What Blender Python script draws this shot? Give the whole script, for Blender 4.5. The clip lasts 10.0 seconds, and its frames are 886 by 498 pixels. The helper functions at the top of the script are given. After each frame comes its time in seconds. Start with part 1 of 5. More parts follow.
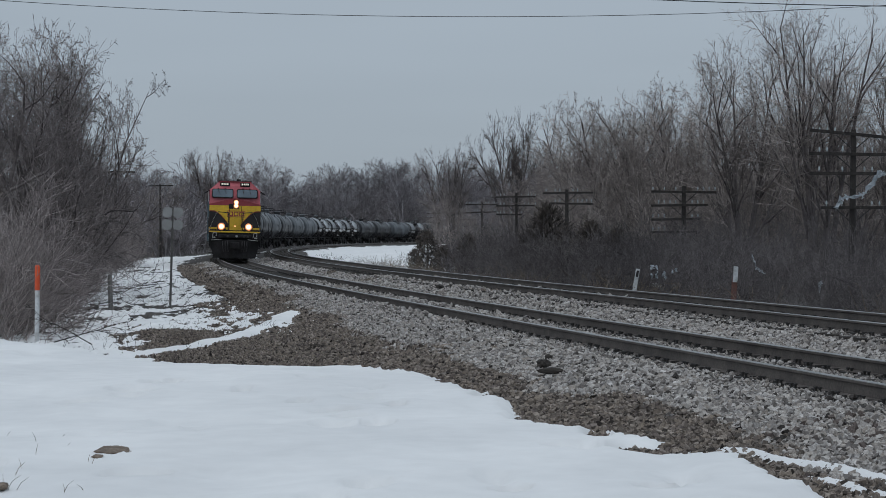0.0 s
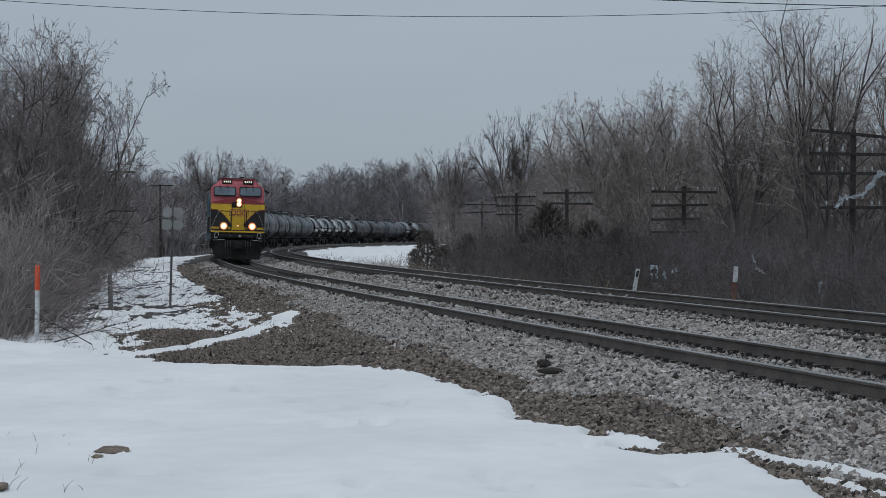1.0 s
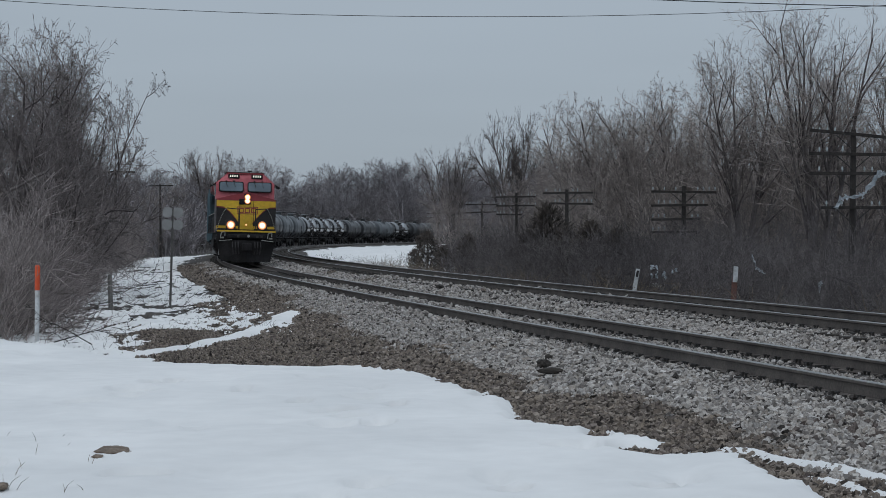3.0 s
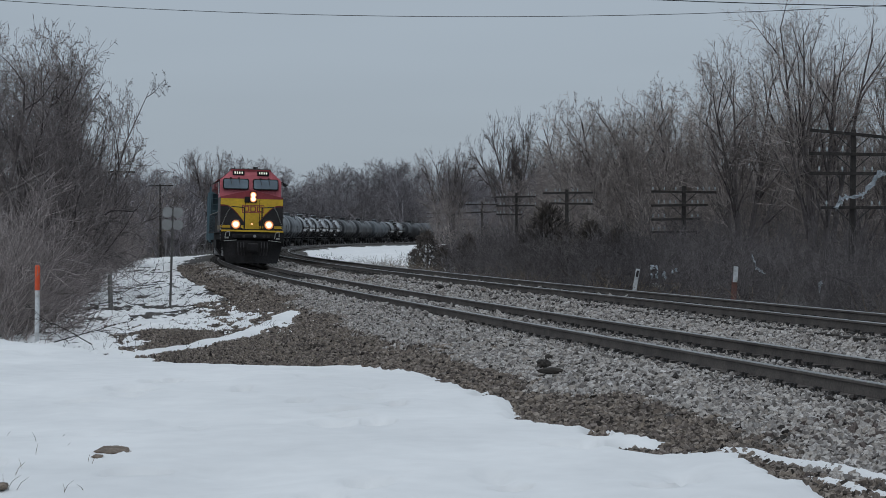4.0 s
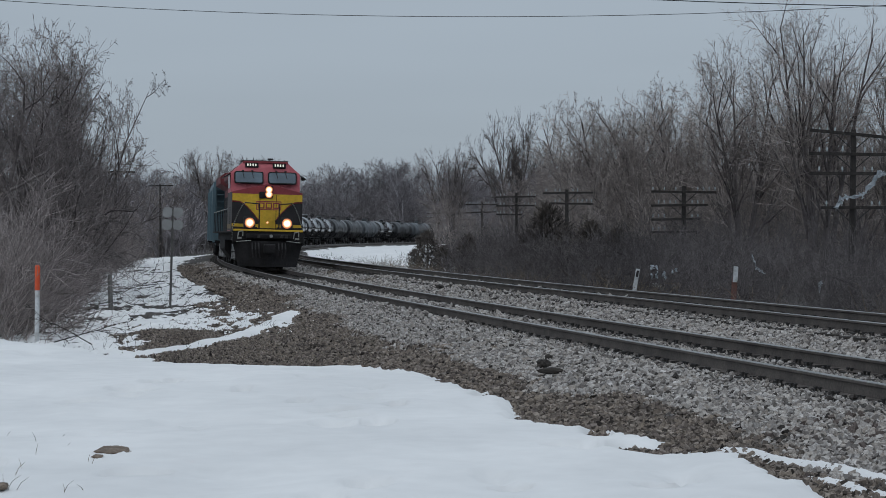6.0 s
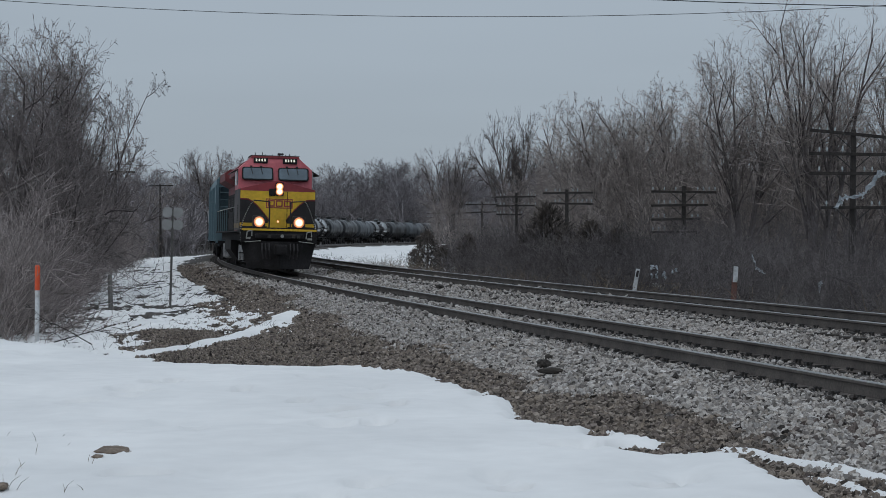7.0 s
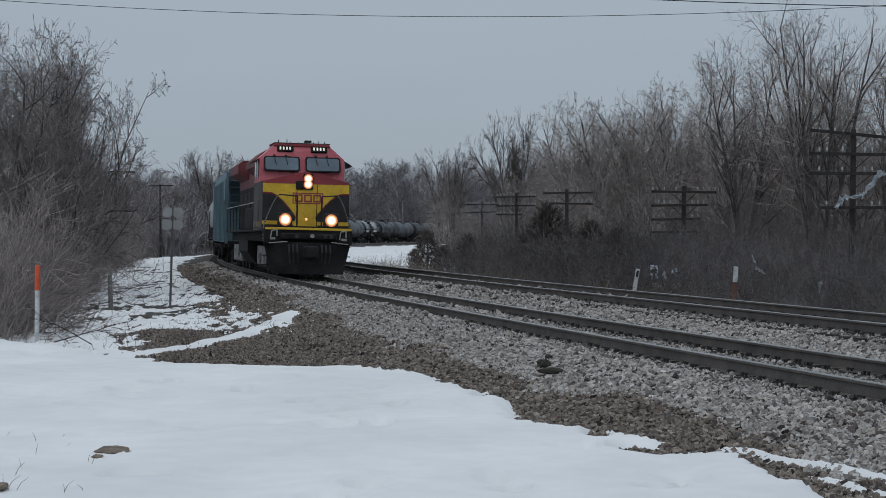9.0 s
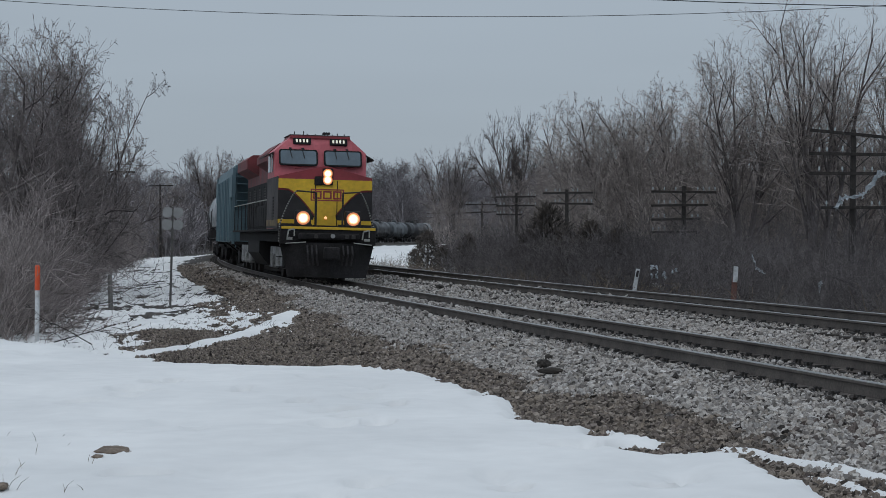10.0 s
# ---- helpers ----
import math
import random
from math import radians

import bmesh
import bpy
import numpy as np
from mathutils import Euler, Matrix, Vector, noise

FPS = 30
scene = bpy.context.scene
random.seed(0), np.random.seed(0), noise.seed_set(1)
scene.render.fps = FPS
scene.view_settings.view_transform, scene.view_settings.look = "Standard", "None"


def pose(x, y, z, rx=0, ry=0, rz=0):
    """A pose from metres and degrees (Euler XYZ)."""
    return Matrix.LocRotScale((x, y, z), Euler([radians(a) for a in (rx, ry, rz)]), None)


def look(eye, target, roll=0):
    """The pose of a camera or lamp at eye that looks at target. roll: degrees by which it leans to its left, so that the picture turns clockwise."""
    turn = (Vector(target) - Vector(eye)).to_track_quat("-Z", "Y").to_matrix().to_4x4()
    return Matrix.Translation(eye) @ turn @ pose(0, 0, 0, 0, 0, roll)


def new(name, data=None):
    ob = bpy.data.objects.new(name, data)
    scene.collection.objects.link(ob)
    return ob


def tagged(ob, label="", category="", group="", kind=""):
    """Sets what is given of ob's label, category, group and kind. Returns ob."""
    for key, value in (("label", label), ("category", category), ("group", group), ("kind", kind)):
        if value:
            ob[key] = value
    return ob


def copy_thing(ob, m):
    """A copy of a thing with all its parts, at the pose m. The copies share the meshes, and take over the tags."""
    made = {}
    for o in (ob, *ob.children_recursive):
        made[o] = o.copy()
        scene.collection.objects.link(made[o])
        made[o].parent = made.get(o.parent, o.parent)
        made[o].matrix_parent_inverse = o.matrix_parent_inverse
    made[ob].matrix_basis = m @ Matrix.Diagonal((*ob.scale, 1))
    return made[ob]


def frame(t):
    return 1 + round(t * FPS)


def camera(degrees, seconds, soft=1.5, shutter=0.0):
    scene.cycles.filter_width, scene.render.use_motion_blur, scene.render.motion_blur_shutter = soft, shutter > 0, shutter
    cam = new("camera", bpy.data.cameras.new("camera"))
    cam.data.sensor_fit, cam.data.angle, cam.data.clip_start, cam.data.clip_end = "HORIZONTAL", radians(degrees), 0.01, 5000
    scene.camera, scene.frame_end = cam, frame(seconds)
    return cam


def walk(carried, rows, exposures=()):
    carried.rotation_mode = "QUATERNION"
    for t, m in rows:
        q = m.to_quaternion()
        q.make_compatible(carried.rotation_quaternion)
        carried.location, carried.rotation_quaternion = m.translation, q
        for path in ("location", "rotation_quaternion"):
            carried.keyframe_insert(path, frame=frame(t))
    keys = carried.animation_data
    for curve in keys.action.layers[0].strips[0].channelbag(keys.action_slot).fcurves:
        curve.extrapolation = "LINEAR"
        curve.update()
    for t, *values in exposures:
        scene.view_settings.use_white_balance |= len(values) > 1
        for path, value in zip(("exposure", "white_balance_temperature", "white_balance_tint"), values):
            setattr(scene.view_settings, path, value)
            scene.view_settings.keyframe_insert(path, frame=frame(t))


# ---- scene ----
# camera: stands still, hand height above the rails
EYE_Z = 1.422
LENS = math.degrees(2 * math.atan(784 / 3320))
cam = camera(LENS, 10.0, soft=0.5)
AIM = pose(0, 0, EYE_Z, 90 - math.degrees(0.0069))
walk(cam, [(0, AIM), (10, AIM)])

# overcast sky, brighter towards the zenith, and a weak wide sun
world = bpy.data.worlds.new("overcast")
scene.world = world
world.use_nodes = True
wn, wl = world.node_tree.nodes, world.node_tree.links
for n in list(wn):
    wn.remove(n)

sky = wn.new("ShaderNodeTexSky")
sky.sky_type, sky.sun_disc = "NISHITA", False
sky.sun_elevation, sky.sun_rotation = radians(60), radians(210)
geo = wn.new("ShaderNodeTexCoord")
sep = wn.new("ShaderNodeSeparateXYZ")
wl.new(geo.outputs["Generated"], sep.inputs[0])
lift = wn.new("ShaderNodeMapRange")
lift.inputs["From Min"].default_value, lift.inputs["From Max"].default_value = 0.0, 1.0
lift.inputs["To Min"].default_value, lift.inputs["To Max"].default_value = 0.91, 1.80
wl.new(sep.outputs["Z"], lift.inputs["Value"])
cl = wn.new("ShaderNodeTexNoise")
cl.inputs["Scale"].default_value, cl.inputs["Detail"].default_value = 2.2, 3.0
stretch = wn.new("ShaderNodeMapping")
stretch.inputs["Scale"].default_value = (1, 1, 7)
wl.new(geo.outputs["Generated"], stretch.inputs[0])
wl.new(stretch.outputs[0], cl.inputs["Vector"])
clr = wn.new("ShaderNodeMapRange")
clr.inputs["To Min"].default_value, clr.inputs["To Max"].default_value = 0.88, 1.12
wl.new(cl.outputs["Fac"], clr.inputs["Value"])
prod = wn.new("ShaderNodeMath")
prod.operation = "MULTIPLY"
wl.new(lift.outputs[0], prod.inputs[0])
wl.new(clr.outputs[0], prod.inputs[1])
cloud = wn.new("ShaderNodeVectorMath")
cloud.operation = "SCALE"
cloud.inputs[0].default_value = (3.50, 4.10, 4.74)
wl.new(prod.outputs[0], cloud.inputs["Scale"])
mix = wn.new("ShaderNodeMix")
mix.data_type = "RGBA"
mix.inputs["Factor"].default_value = 0.95
wl.new(sky.outputs[0], mix.inputs["A"])
wl.new(cloud.outputs[0], mix.inputs["B"])
bg = wn.new("ShaderNodeBackground")
bg.inputs["Strength"].default_value = 0.1
wl.new(mix.outputs["Result"], bg.inputs[0])
wo = wn.new("ShaderNodeOutputWorld")
wl.new(bg.outputs[0], wo.inputs[0])

sun = new("sun", bpy.data.lights.new("sun", "SUN"))
sun.data.energy, sun.data.angle, sun.data.color = 0.42, radians(40), (1.0, 0.97, 0.93)
sun.matrix_world = look((-22, 2, 75), (0, 40, 0))


# ---- materials ----
def mat(name, base, dark=None, scale=6.0, rough=0.7, metal=0.0, bump=0.0, bscale=60.0, contrast=(0.35, 0.65), spec=0.5, random_hue=0.0, fine=0.25, coords="Object", stretch=(1, 1, 1), coat=0.0):
    """Two-scale noise between two colours, with fine relief."""
    m = bpy.data.materials.new(name)
    m.use_nodes = True
    N, L = m.node_tree.nodes, m.node_tree.links
    b = N["Principled BSDF"]
    dark = dark or tuple(c * 0.6 for c in base)
    tc = N.new("ShaderNodeTexCoord")
    mp = N.new("ShaderNodeMapping")
    mp.inputs["Scale"].default_value = stretch
    L.new(tc.outputs[coords], mp.inputs[0])
    n1 = N.new("ShaderNodeTexNoise")
    n1.inputs["Scale"].default_value, n1.inputs["Detail"].default_value = scale, 4
    n2 = N.new("ShaderNodeTexNoise")
    n2.inputs["Scale"].default_value, n2.inputs["Detail"].default_value = bscale, 3
    L.new(mp.outputs[0], n1.inputs["Vector"])
    L.new(mp.outputs[0], n2.inputs["Vector"])
    mr = N.new("ShaderNodeMapRange")
    mr.inputs["From Min"].default_value, mr.inputs["From Max"].default_value = contrast
    L.new(n1.outputs["Fac"], mr.inputs["Value"])
    mx = N.new("ShaderNodeMix")
    mx.data_type = "RGBA"
    mx.inputs["A"].default_value, mx.inputs["B"].default_value = (*dark, 1), (*base, 1)
    L.new(mr.outputs[0], mx.inputs["Factor"])
    v = N.new("ShaderNodeMapRange")
    v.inputs["From Min"].default_value, v.inputs["From Max"].default_value = 0.3, 0.7
    v.inputs["To Min"].default_value, v.inputs["To Max"].default_value = 1 - fine, 1 + fine
    L.new(n2.outputs["Fac"], v.inputs["Value"])
    hs = N.new("ShaderNodeHueSaturation")
    L.new(mx.outputs["Result"], hs.inputs["Color"])
    L.new(v.outputs[0], hs.inputs["Value"])
    if random_hue:
        oi = N.new("ShaderNodeNewGeometry")
        r2 = N.new("ShaderNodeMapRange")
        r2.inputs["To Min"].default_value, r2.inputs["To Max"].default_value = 1 - random_hue, 1 + random_hue
        L.new(oi.outputs["Random Per Island"], r2.inputs["Value"])
        m2 = N.new("ShaderNodeMath")
        m2.operation = "MULTIPLY"
        L.new(v.outputs[0], m2.inputs[0])
        L.new(r2.outputs[0], m2.inputs[1])
        L.new(m2.outputs[0], hs.inputs["Value"])
    L.new(hs.outputs[0], b.inputs["Base Color"])
    rr = N.new("ShaderNodeMapRange")
    rr.inputs["To Min"].default_value, rr.inputs["To Max"].default_value = max(0.03, rough - 0.12), min(1, rough + 0.12)
    L.new(n1.outputs["Fac"], rr.inputs["Value"])
    L.new(rr.outputs[0], b.inputs["Roughness"])
    b.inputs["Metallic"].default_value = metal
    b.inputs["Specular IOR Level"].default_value = spec
    b.inputs["Coat Weight"].default_value = coat
    if bump:
        bp = N.new("ShaderNodeBump")
        bp.inputs["Strength"].default_value, bp.inputs["Distance"].default_value = min(1, bump), 0.02
        L.new(n2.outputs["Fac"], bp.inputs["Height"])
        L.new(bp.outputs[0], b.inputs["Normal"])
    return m


def glow(name, colour, strength):
    m = bpy.data.materials.new(name)
    m.use_nodes = True
    b = m.node_tree.nodes["Principled BSDF"]
    b.inputs["Base Color"].default_value = (*colour, 1)
    b.inputs["Emission Color"].default_value = (*colour, 1)
    b.inputs["Emission Strength"].default_value = strength
    return m


# soil colour darkened to put shadow into the gaps between ballast stones
M_GROUND = mat("shade_darkened_gravelly_soil", (0.075, 0.063, 0.054), (0.03, 0.026, 0.023), scale=0.9, rough=0.95, bump=1.0, bscale=22, fine=0.6)
def stones(name, shades):
    """Crushed stone: each piece takes its own shade, with dust and fine grain over it."""
    m = mat(name, (0.5, 0.5, 0.5), (0.36, 0.36, 0.36), scale=14, rough=0.94, bump=0.35, bscale=70, spec=0.15, fine=0.22)
    N, L = m.node_tree.nodes, m.node_tree.links
    b = N["Principled BSDF"]
    grain = b.inputs["Base Color"].links[0].from_socket
    piece = N.new("ShaderNodeNewGeometry")
    ramp = N.new("ShaderNodeValToRGB")
    el = ramp.color_ramp.elements
    el[0].color, el[1].color = (*shades[0], 1), (*shades[-1], 1)
    for k in range(1, len(shades) - 1):
        el.new(k / (len(shades) - 1)).color = (*shades[k], 1)
    L.new(piece.outputs["Random Per Island"], ramp.inputs[0])
    mul = N.new("ShaderNodeMix")
    mul.data_type, mul.blend_type = "RGBA", "MULTIPLY"
    mul.inputs["Factor"].default_value = 1.0
    L.new(ramp.outputs[0], mul.inputs["A"])
    L.new(grain, mul.inputs["B"])
    gain = N.new("ShaderNodeVectorMath")
    gain.operation = "SCALE"
    gain.inputs["Scale"].default_value = 2.2
    L.new(mul.outputs["Result"], gain.inputs[0])
    L.new(gain.outputs[0], b.inputs["Base Color"])
    return m


M_STONE = stones("ballast_stone", [(0.05, 0.044, 0.041), (0.28, 0.253, 0.235), (0.50, 0.465, 0.435), (0.36, 0.318, 0.282), (0.58, 0.545, 0.52), (0.18, 0.165, 0.156)])
M_STONE_TAN = stones("dirty_ballast_stone", [(0.025, 0.021, 0.019), (0.17, 0.143, 0.124), (0.29, 0.24, 0.196), (0.11, 0.089, 0.083), (0.37, 0.315, 0.27), (0.09, 0.075, 0.065)])
M_SNOW = mat("old_snow", (0.82, 0.81, 0.80), (0.74, 0.733, 0.727), scale=0.5, rough=0.75, bump=0.5, bscale=3.2, fine=0.03, spec=0.25)
M_RAIL = mat("rusty_rail", (0.13, 0.11, 0.098), (0.075, 0.063, 0.056), scale=3, rough=0.75, bump=0.2, bscale=40)
M_RAILTOP = mat("worn_rail_head", (0.34, 0.33, 0.32), (0.22, 0.21, 0.2), scale=2, rough=0.38, metal=0.8, fine=0.1)
M_TIE = mat("creosoted_timber", (0.06, 0.05, 0.042), (0.022, 0.019, 0.017), scale=3, rough=0.95, bump=0.6, bscale=30, stretch=(0.3, 4, 4))
M_STEEL = mat("oily_steel", (0.05, 0.045, 0.042), (0.025, 0.023, 0.022), scale=4, rough=0.75)
M_BARK = mat("grey_bark", (0.30, 0.264, 0.256), (0.15, 0.131, 0.129), scale=1.5, rough=0.95, bscale=9, fine=0.3, random_hue=0.3, spec=0.1)
M_DARKBARK = mat("dark_wet_bark", (0.20, 0.174, 0.168), (0.095, 0.083, 0.082), scale=1.5, rough=0.95, bscale=9, fine=0.3, random_hue=0.25, spec=0.1)
M_TWIG = mat("brown_twigs", (0.42, 0.365, 0.338), (0.22, 0.19, 0.178), scale=0.25, rough=0.95, bscale=2, fine=0.3, random_hue=0.4, spec=0.1)
M_BRUSHL = mat("grey_brown_brush", (0.38, 0.33, 0.315), (0.18, 0.155, 0.151), scale=0.3, rough=0.95, bscale=2, fine=0.3, random_hue=0.45, spec=0.1)
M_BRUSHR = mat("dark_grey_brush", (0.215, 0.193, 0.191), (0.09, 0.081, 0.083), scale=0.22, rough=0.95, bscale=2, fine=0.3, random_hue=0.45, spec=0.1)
M_BRUSHD = mat("blackish_brush", (0.10, 0.088, 0.085), (0.045, 0.04, 0.04), scale=0.3, rough=0.95, bscale=2, fine=0.3, random_hue=0.4, spec=0.1)
# distant woods: haze is mixed into the colour as a paler, bluer grey
M_HAZYWOODS = mat("hazy_winter_woods", (0.34, 0.312, 0.322), (0.19, 0.176, 0.186), scale=0.05, rough=0.95, bscale=0.5, fine=0.3, random_hue=0.35, spec=0.05)
M_GRASS = mat("dead_grass", (0.27, 0.215, 0.165), (0.13, 0.105, 0.083), scale=1.2, rough=0.95, bscale=10, random_hue=0.4, spec=0.1)
M_MAT = mat("matted_dead_grass", (0.12, 0.095, 0.075), (0.05, 0.04, 0.033), scale=1.2, rough=0.95, bscale=10, random_hue=0.5, spec=0.1)
M_CEDAR = mat("cedar_needles", (0.135, 0.114, 0.10), (0.065, 0.058, 0.054), scale=0.8, rough=0.95, bscale=6, random_hue=0.5, spec=0.1)
M_POLE = mat("weathered_pole", (0.055, 0.047, 0.043), (0.026, 0.023, 0.022), scale=2, rough=0.95, bump=0.5, bscale=25, stretch=(4, 4, 0.4))
M_GLASSINS = mat("glass_insulator", (0.50, 0.54, 0.56), (0.36, 0.40, 0.42), rough=0.15, spec=0.8)
M_PLASTIC = mat("torn_plastic", (0.62, 0.66, 0.70), (0.48, 0.52, 0.55), rough=0.35, scale=4)
M_WIRE = mat("black_cable", (0.03, 0.03, 0.032), rough=0.6)
M_ORANGE = mat("orange_marker", (0.75, 0.10, 0.025), (0.55, 0.07, 0.02), rough=0.5, fine=0.1)
M_WHITE = mat("weathered_white", (0.66, 0.67, 0.68), (0.42, 0.42, 0.42), scale=7, rough=0.6, fine=0.15)
M_ALU = mat("bare_aluminium", (0.33, 0.33, 0.325), (0.25, 0.25, 0.245), scale=3, rough=0.55, metal=0.2, fine=0.08)
M_GALV = mat("galvanised_post", (0.20, 0.19, 0.18), (0.12, 0.115, 0.11), scale=5, rough=0.7, metal=0.3)
# the train's paints
# one red livery twice: the second lightened for the sky-facing raked cab
M_RED = mat("faded_red_paint", (0.33, 0.045, 0.055), (0.24, 0.034, 0.042), scale=1.5, rough=0.5, fine=0.08, bscale=9)
M_SKYRED = mat("sky_lightened_red_paint", (0.62, 0.15, 0.175), (0.50, 0.10, 0.12), scale=1.5, rough=0.5, fine=0.08, bscale=9)
M_YELLOW = mat("grimy_yellow_paint", (0.82, 0.52, 0.035), (0.64, 0.39, 0.03), scale=1.2, rough=0.5, fine=0.1, bscale=9)
# black raised a little in colour, for the veiling glare over it
M_BLACK = mat("glare_lifted_black_paint", (0.040, 0.036, 0.037), (0.022, 0.020, 0.021), scale=2, rough=0.65, spec=0.3, fine=0.2)
M_GRIME = mat("road_grime", (0.030, 0.028, 0.029), (0.013, 0.012, 0.012), scale=1.6, rough=0.9, spec=0.2, fine=0.3, bump=0.3, bscale=20)
M_SILVER = mat("dusty_silver_truck", (0.36, 0.36, 0.36), (0.12, 0.12, 0.12), scale=2.5, rough=0.7, fine=0.2)
M_CABSIDE = mat("dirty_grey_side", (0.10, 0.088, 0.087), (0.03, 0.027, 0.027), scale=1.6, rough=0.7, fine=0.15)
M_STRIPE = mat("safety_white", (0.42, 0.42, 0.39), (0.28, 0.28, 0.26), rough=0.6)
# the blue-grey base colour stands in for sky mirrored in the panes
M_SCREEN = mat("sky_tinted_cab_glass", (0.10, 0.145, 0.18), (0.065, 0.095, 0.12), scale=1.5, rough=0.1, spec=0.9, fine=0.05)
M_BLUE = mat("faded_blue_grey_paint", (0.13, 0.205, 0.235), (0.08, 0.13, 0.155), scale=0.8, rough=0.65, fine=0.12, stretch=(1, 1, 0.3))
M_TANKGLOSS = mat("glossy_black_tank", (0.016, 0.017, 0.019), (0.010, 0.010, 0.012), scale=0.7, rough=0.10, spec=0.9, fine=0.1, coat=1.0)
M_TANKDARK = mat("matt_black_tank", (0.022, 0.023, 0.026), (0.012, 0.012, 0.014), scale=0.5, rough=0.36, fine=0.15, stretch=(1, 1, 0.4))
M_TANKGREY = mat("dusty_grey_tank", (0.095, 0.105, 0.115), (0.045, 0.05, 0.055), scale=0.5, rough=0.45, fine=0.15, stretch=(1, 1, 0.4))
M_TANKPALE = mat("pale_tank", (0.42, 0.44, 0.46), (0.22, 0.23, 0.24), scale=0.6, rough=0.45, fine=0.1, stretch=(1, 1, 0.4))
M_GASKET = mat("black_rubber", (0.012, 0.012, 0.013), (0.008, 0.008, 0.009), rough=0.7, spec=0.2)
M_DIGIT = glow("backlit_digit", (1.0, 0.93, 0.75), 0.22)
M_HOOD = mat("oily_black_hood", (0.020, 0.018, 0.019), (0.010, 0.0095, 0.010), scale=1.4, rough=0.75, fine=0.3, spec=0.2)
# darker red of the hood top, blower and radiator housings
M_DARKRED = mat("dark_red_paint", (0.20, 0.036, 0.04), (0.09, 0.02, 0.022), scale=1.2, rough=0.65, fine=0.2)
M_LAMP = glow("lit_headlight", (1.0, 0.80, 0.52), 2.2)
# orange emission for the added discs that draw the glare round lamps
M_LAMPGLOW = glow("lamp_glow", (1.0, 0.56, 0.28), 0.95)
M_HALOEDGE = glow("lamp_halo_edge", (1.0, 0.36, 0.16), 0.28)
M_SIDEBAND = mat("dirty_yellow_band", (0.26, 0.19, 0.09), (0.10, 0.075, 0.045), scale=2.5, rough=0.7, fine=0.2)
M_ROOF = mat("grimy_roof_plate", (0.07, 0.064, 0.064), (0.035, 0.032, 0.032), scale=2, rough=0.8)


# ---- mesh helpers ----
def part(name, bm, material, parent=None, label=""):
    """One mesh object from a bmesh, under its parent."""
    me = bpy.data.meshes.new(name)
    bm.normal_update()
    bm.to_mesh(me)
    bm.free()
    me.materials.append(material)
    ob = new(name, me)
    if parent is not None:
        ob.parent = parent
    if label:
        ob["label"] = label
    return ob


def again(name, ob, m, parent):
    """Another object on the same mesh."""
    o = new(name, ob.data)
    o.parent = parent
    o.matrix_basis = m
    return o


def mesh_np(name, verts, faces, material, parent=None, smooth=False):
    me = bpy.data.meshes.new(name)
    me.from_pydata(verts.tolist() if hasattr(verts, "tolist") else verts, [], faces.tolist() if hasattr(faces, "tolist") else faces)
    me.materials.append(material)
    if smooth:
        me.polygons.foreach_set("use_smooth", [True] * len(me.polygons))
    ob = new(name, me)
    if parent is not None:
        ob.parent = parent
    return ob


def box(bm, x0, x1, y0, y1, z0, z1, bevel=0.0):
    r = bmesh.ops.create_cube(bm, size=1, matrix=Matrix.Translation(((x0 + x1) / 2, (y0 + y1) / 2, (z0 + z1) / 2)) @ Matrix.Diagonal((x1 - x0, y1 - y0, z1 - z0, 1)))
    if bevel:
        es = {e for v in r["verts"] for e in v.link_edges}
        bmesh.ops.bevel(bm, geom=list(es), offset=bevel, segments=2, affect="EDGES", profile=0.6)
    return bm


def rod(bm, a, b, r0, r1=None, n=8):
    a, b = Vector(a), Vector(b)
    d = b - a
    m = Matrix.Translation((a + b) / 2) @ d.to_track_quat("Z", "Y").to_matrix().to_4x4()
    bmesh.ops.create_cone(bm, cap_ends=True, segments=n, radius1=r0, radius2=r0 if r1 is None else r1, depth=d.length, matrix=m)
    return bm


def prism(bm, outline, y0, y1, dy=None):
    """A solid between y0 and y1 with an outline in x, z; dy(x, z) shifts its front."""
    front = [bm.verts.new((x, y0 + (dy(x, z) if dy else 0), z)) for x, z in outline]
    back = [bm.verts.new((x, y1, z)) for x, z in outline]
    n = len(outline)
    bm.faces.new(front)
    bm.faces.new(back[::-1])
    for i in range(n):
        j = (i + 1) % n
        bm.faces.new((front[j], front[i], back[i], back[j]))
    bmesh.ops.recalc_face_normals(bm, faces=bm.faces)
    return bm


def fresh():
    return bmesh.new()


def value_noise(x, y, seed=0):
    """Smooth noise in 0..1 on numpy arrays."""
    def h(i, j):
        n = (i * 374761393 + j * 668265263 + seed * 144665) & 0xFFFFFFFF
        n = ((n ^ (n >> 13)) * 1274126177) & 0xFFFFFFFF
        return ((n ^ (n >> 16)) & 0xFFFF) / 65535.0
    xi, yi = np.floor(x).astype(np.int64), np.floor(y).astype(np.int64)
    fx, fy = x - xi, y - yi
    fx, fy = fx * fx * (3 - 2 * fx), fy * fy * (3 - 2 * fy)
    return (h(xi, yi) * (1 - fx) + h(xi + 1, yi) * fx) * (1 - fy) + (h(xi, yi + 1) * (1 - fx) + h(xi + 1, yi + 1) * fx) * fy


def fbm(x, y, seed=0, octaves=4):
    t, a, s = 0.0, 0.5, 0.0
    for k in range(octaves):
        t, s, a = t + a * value_noise(x * 2**k, y * 2**k, seed + k), s + a, a / 2
    return t / s


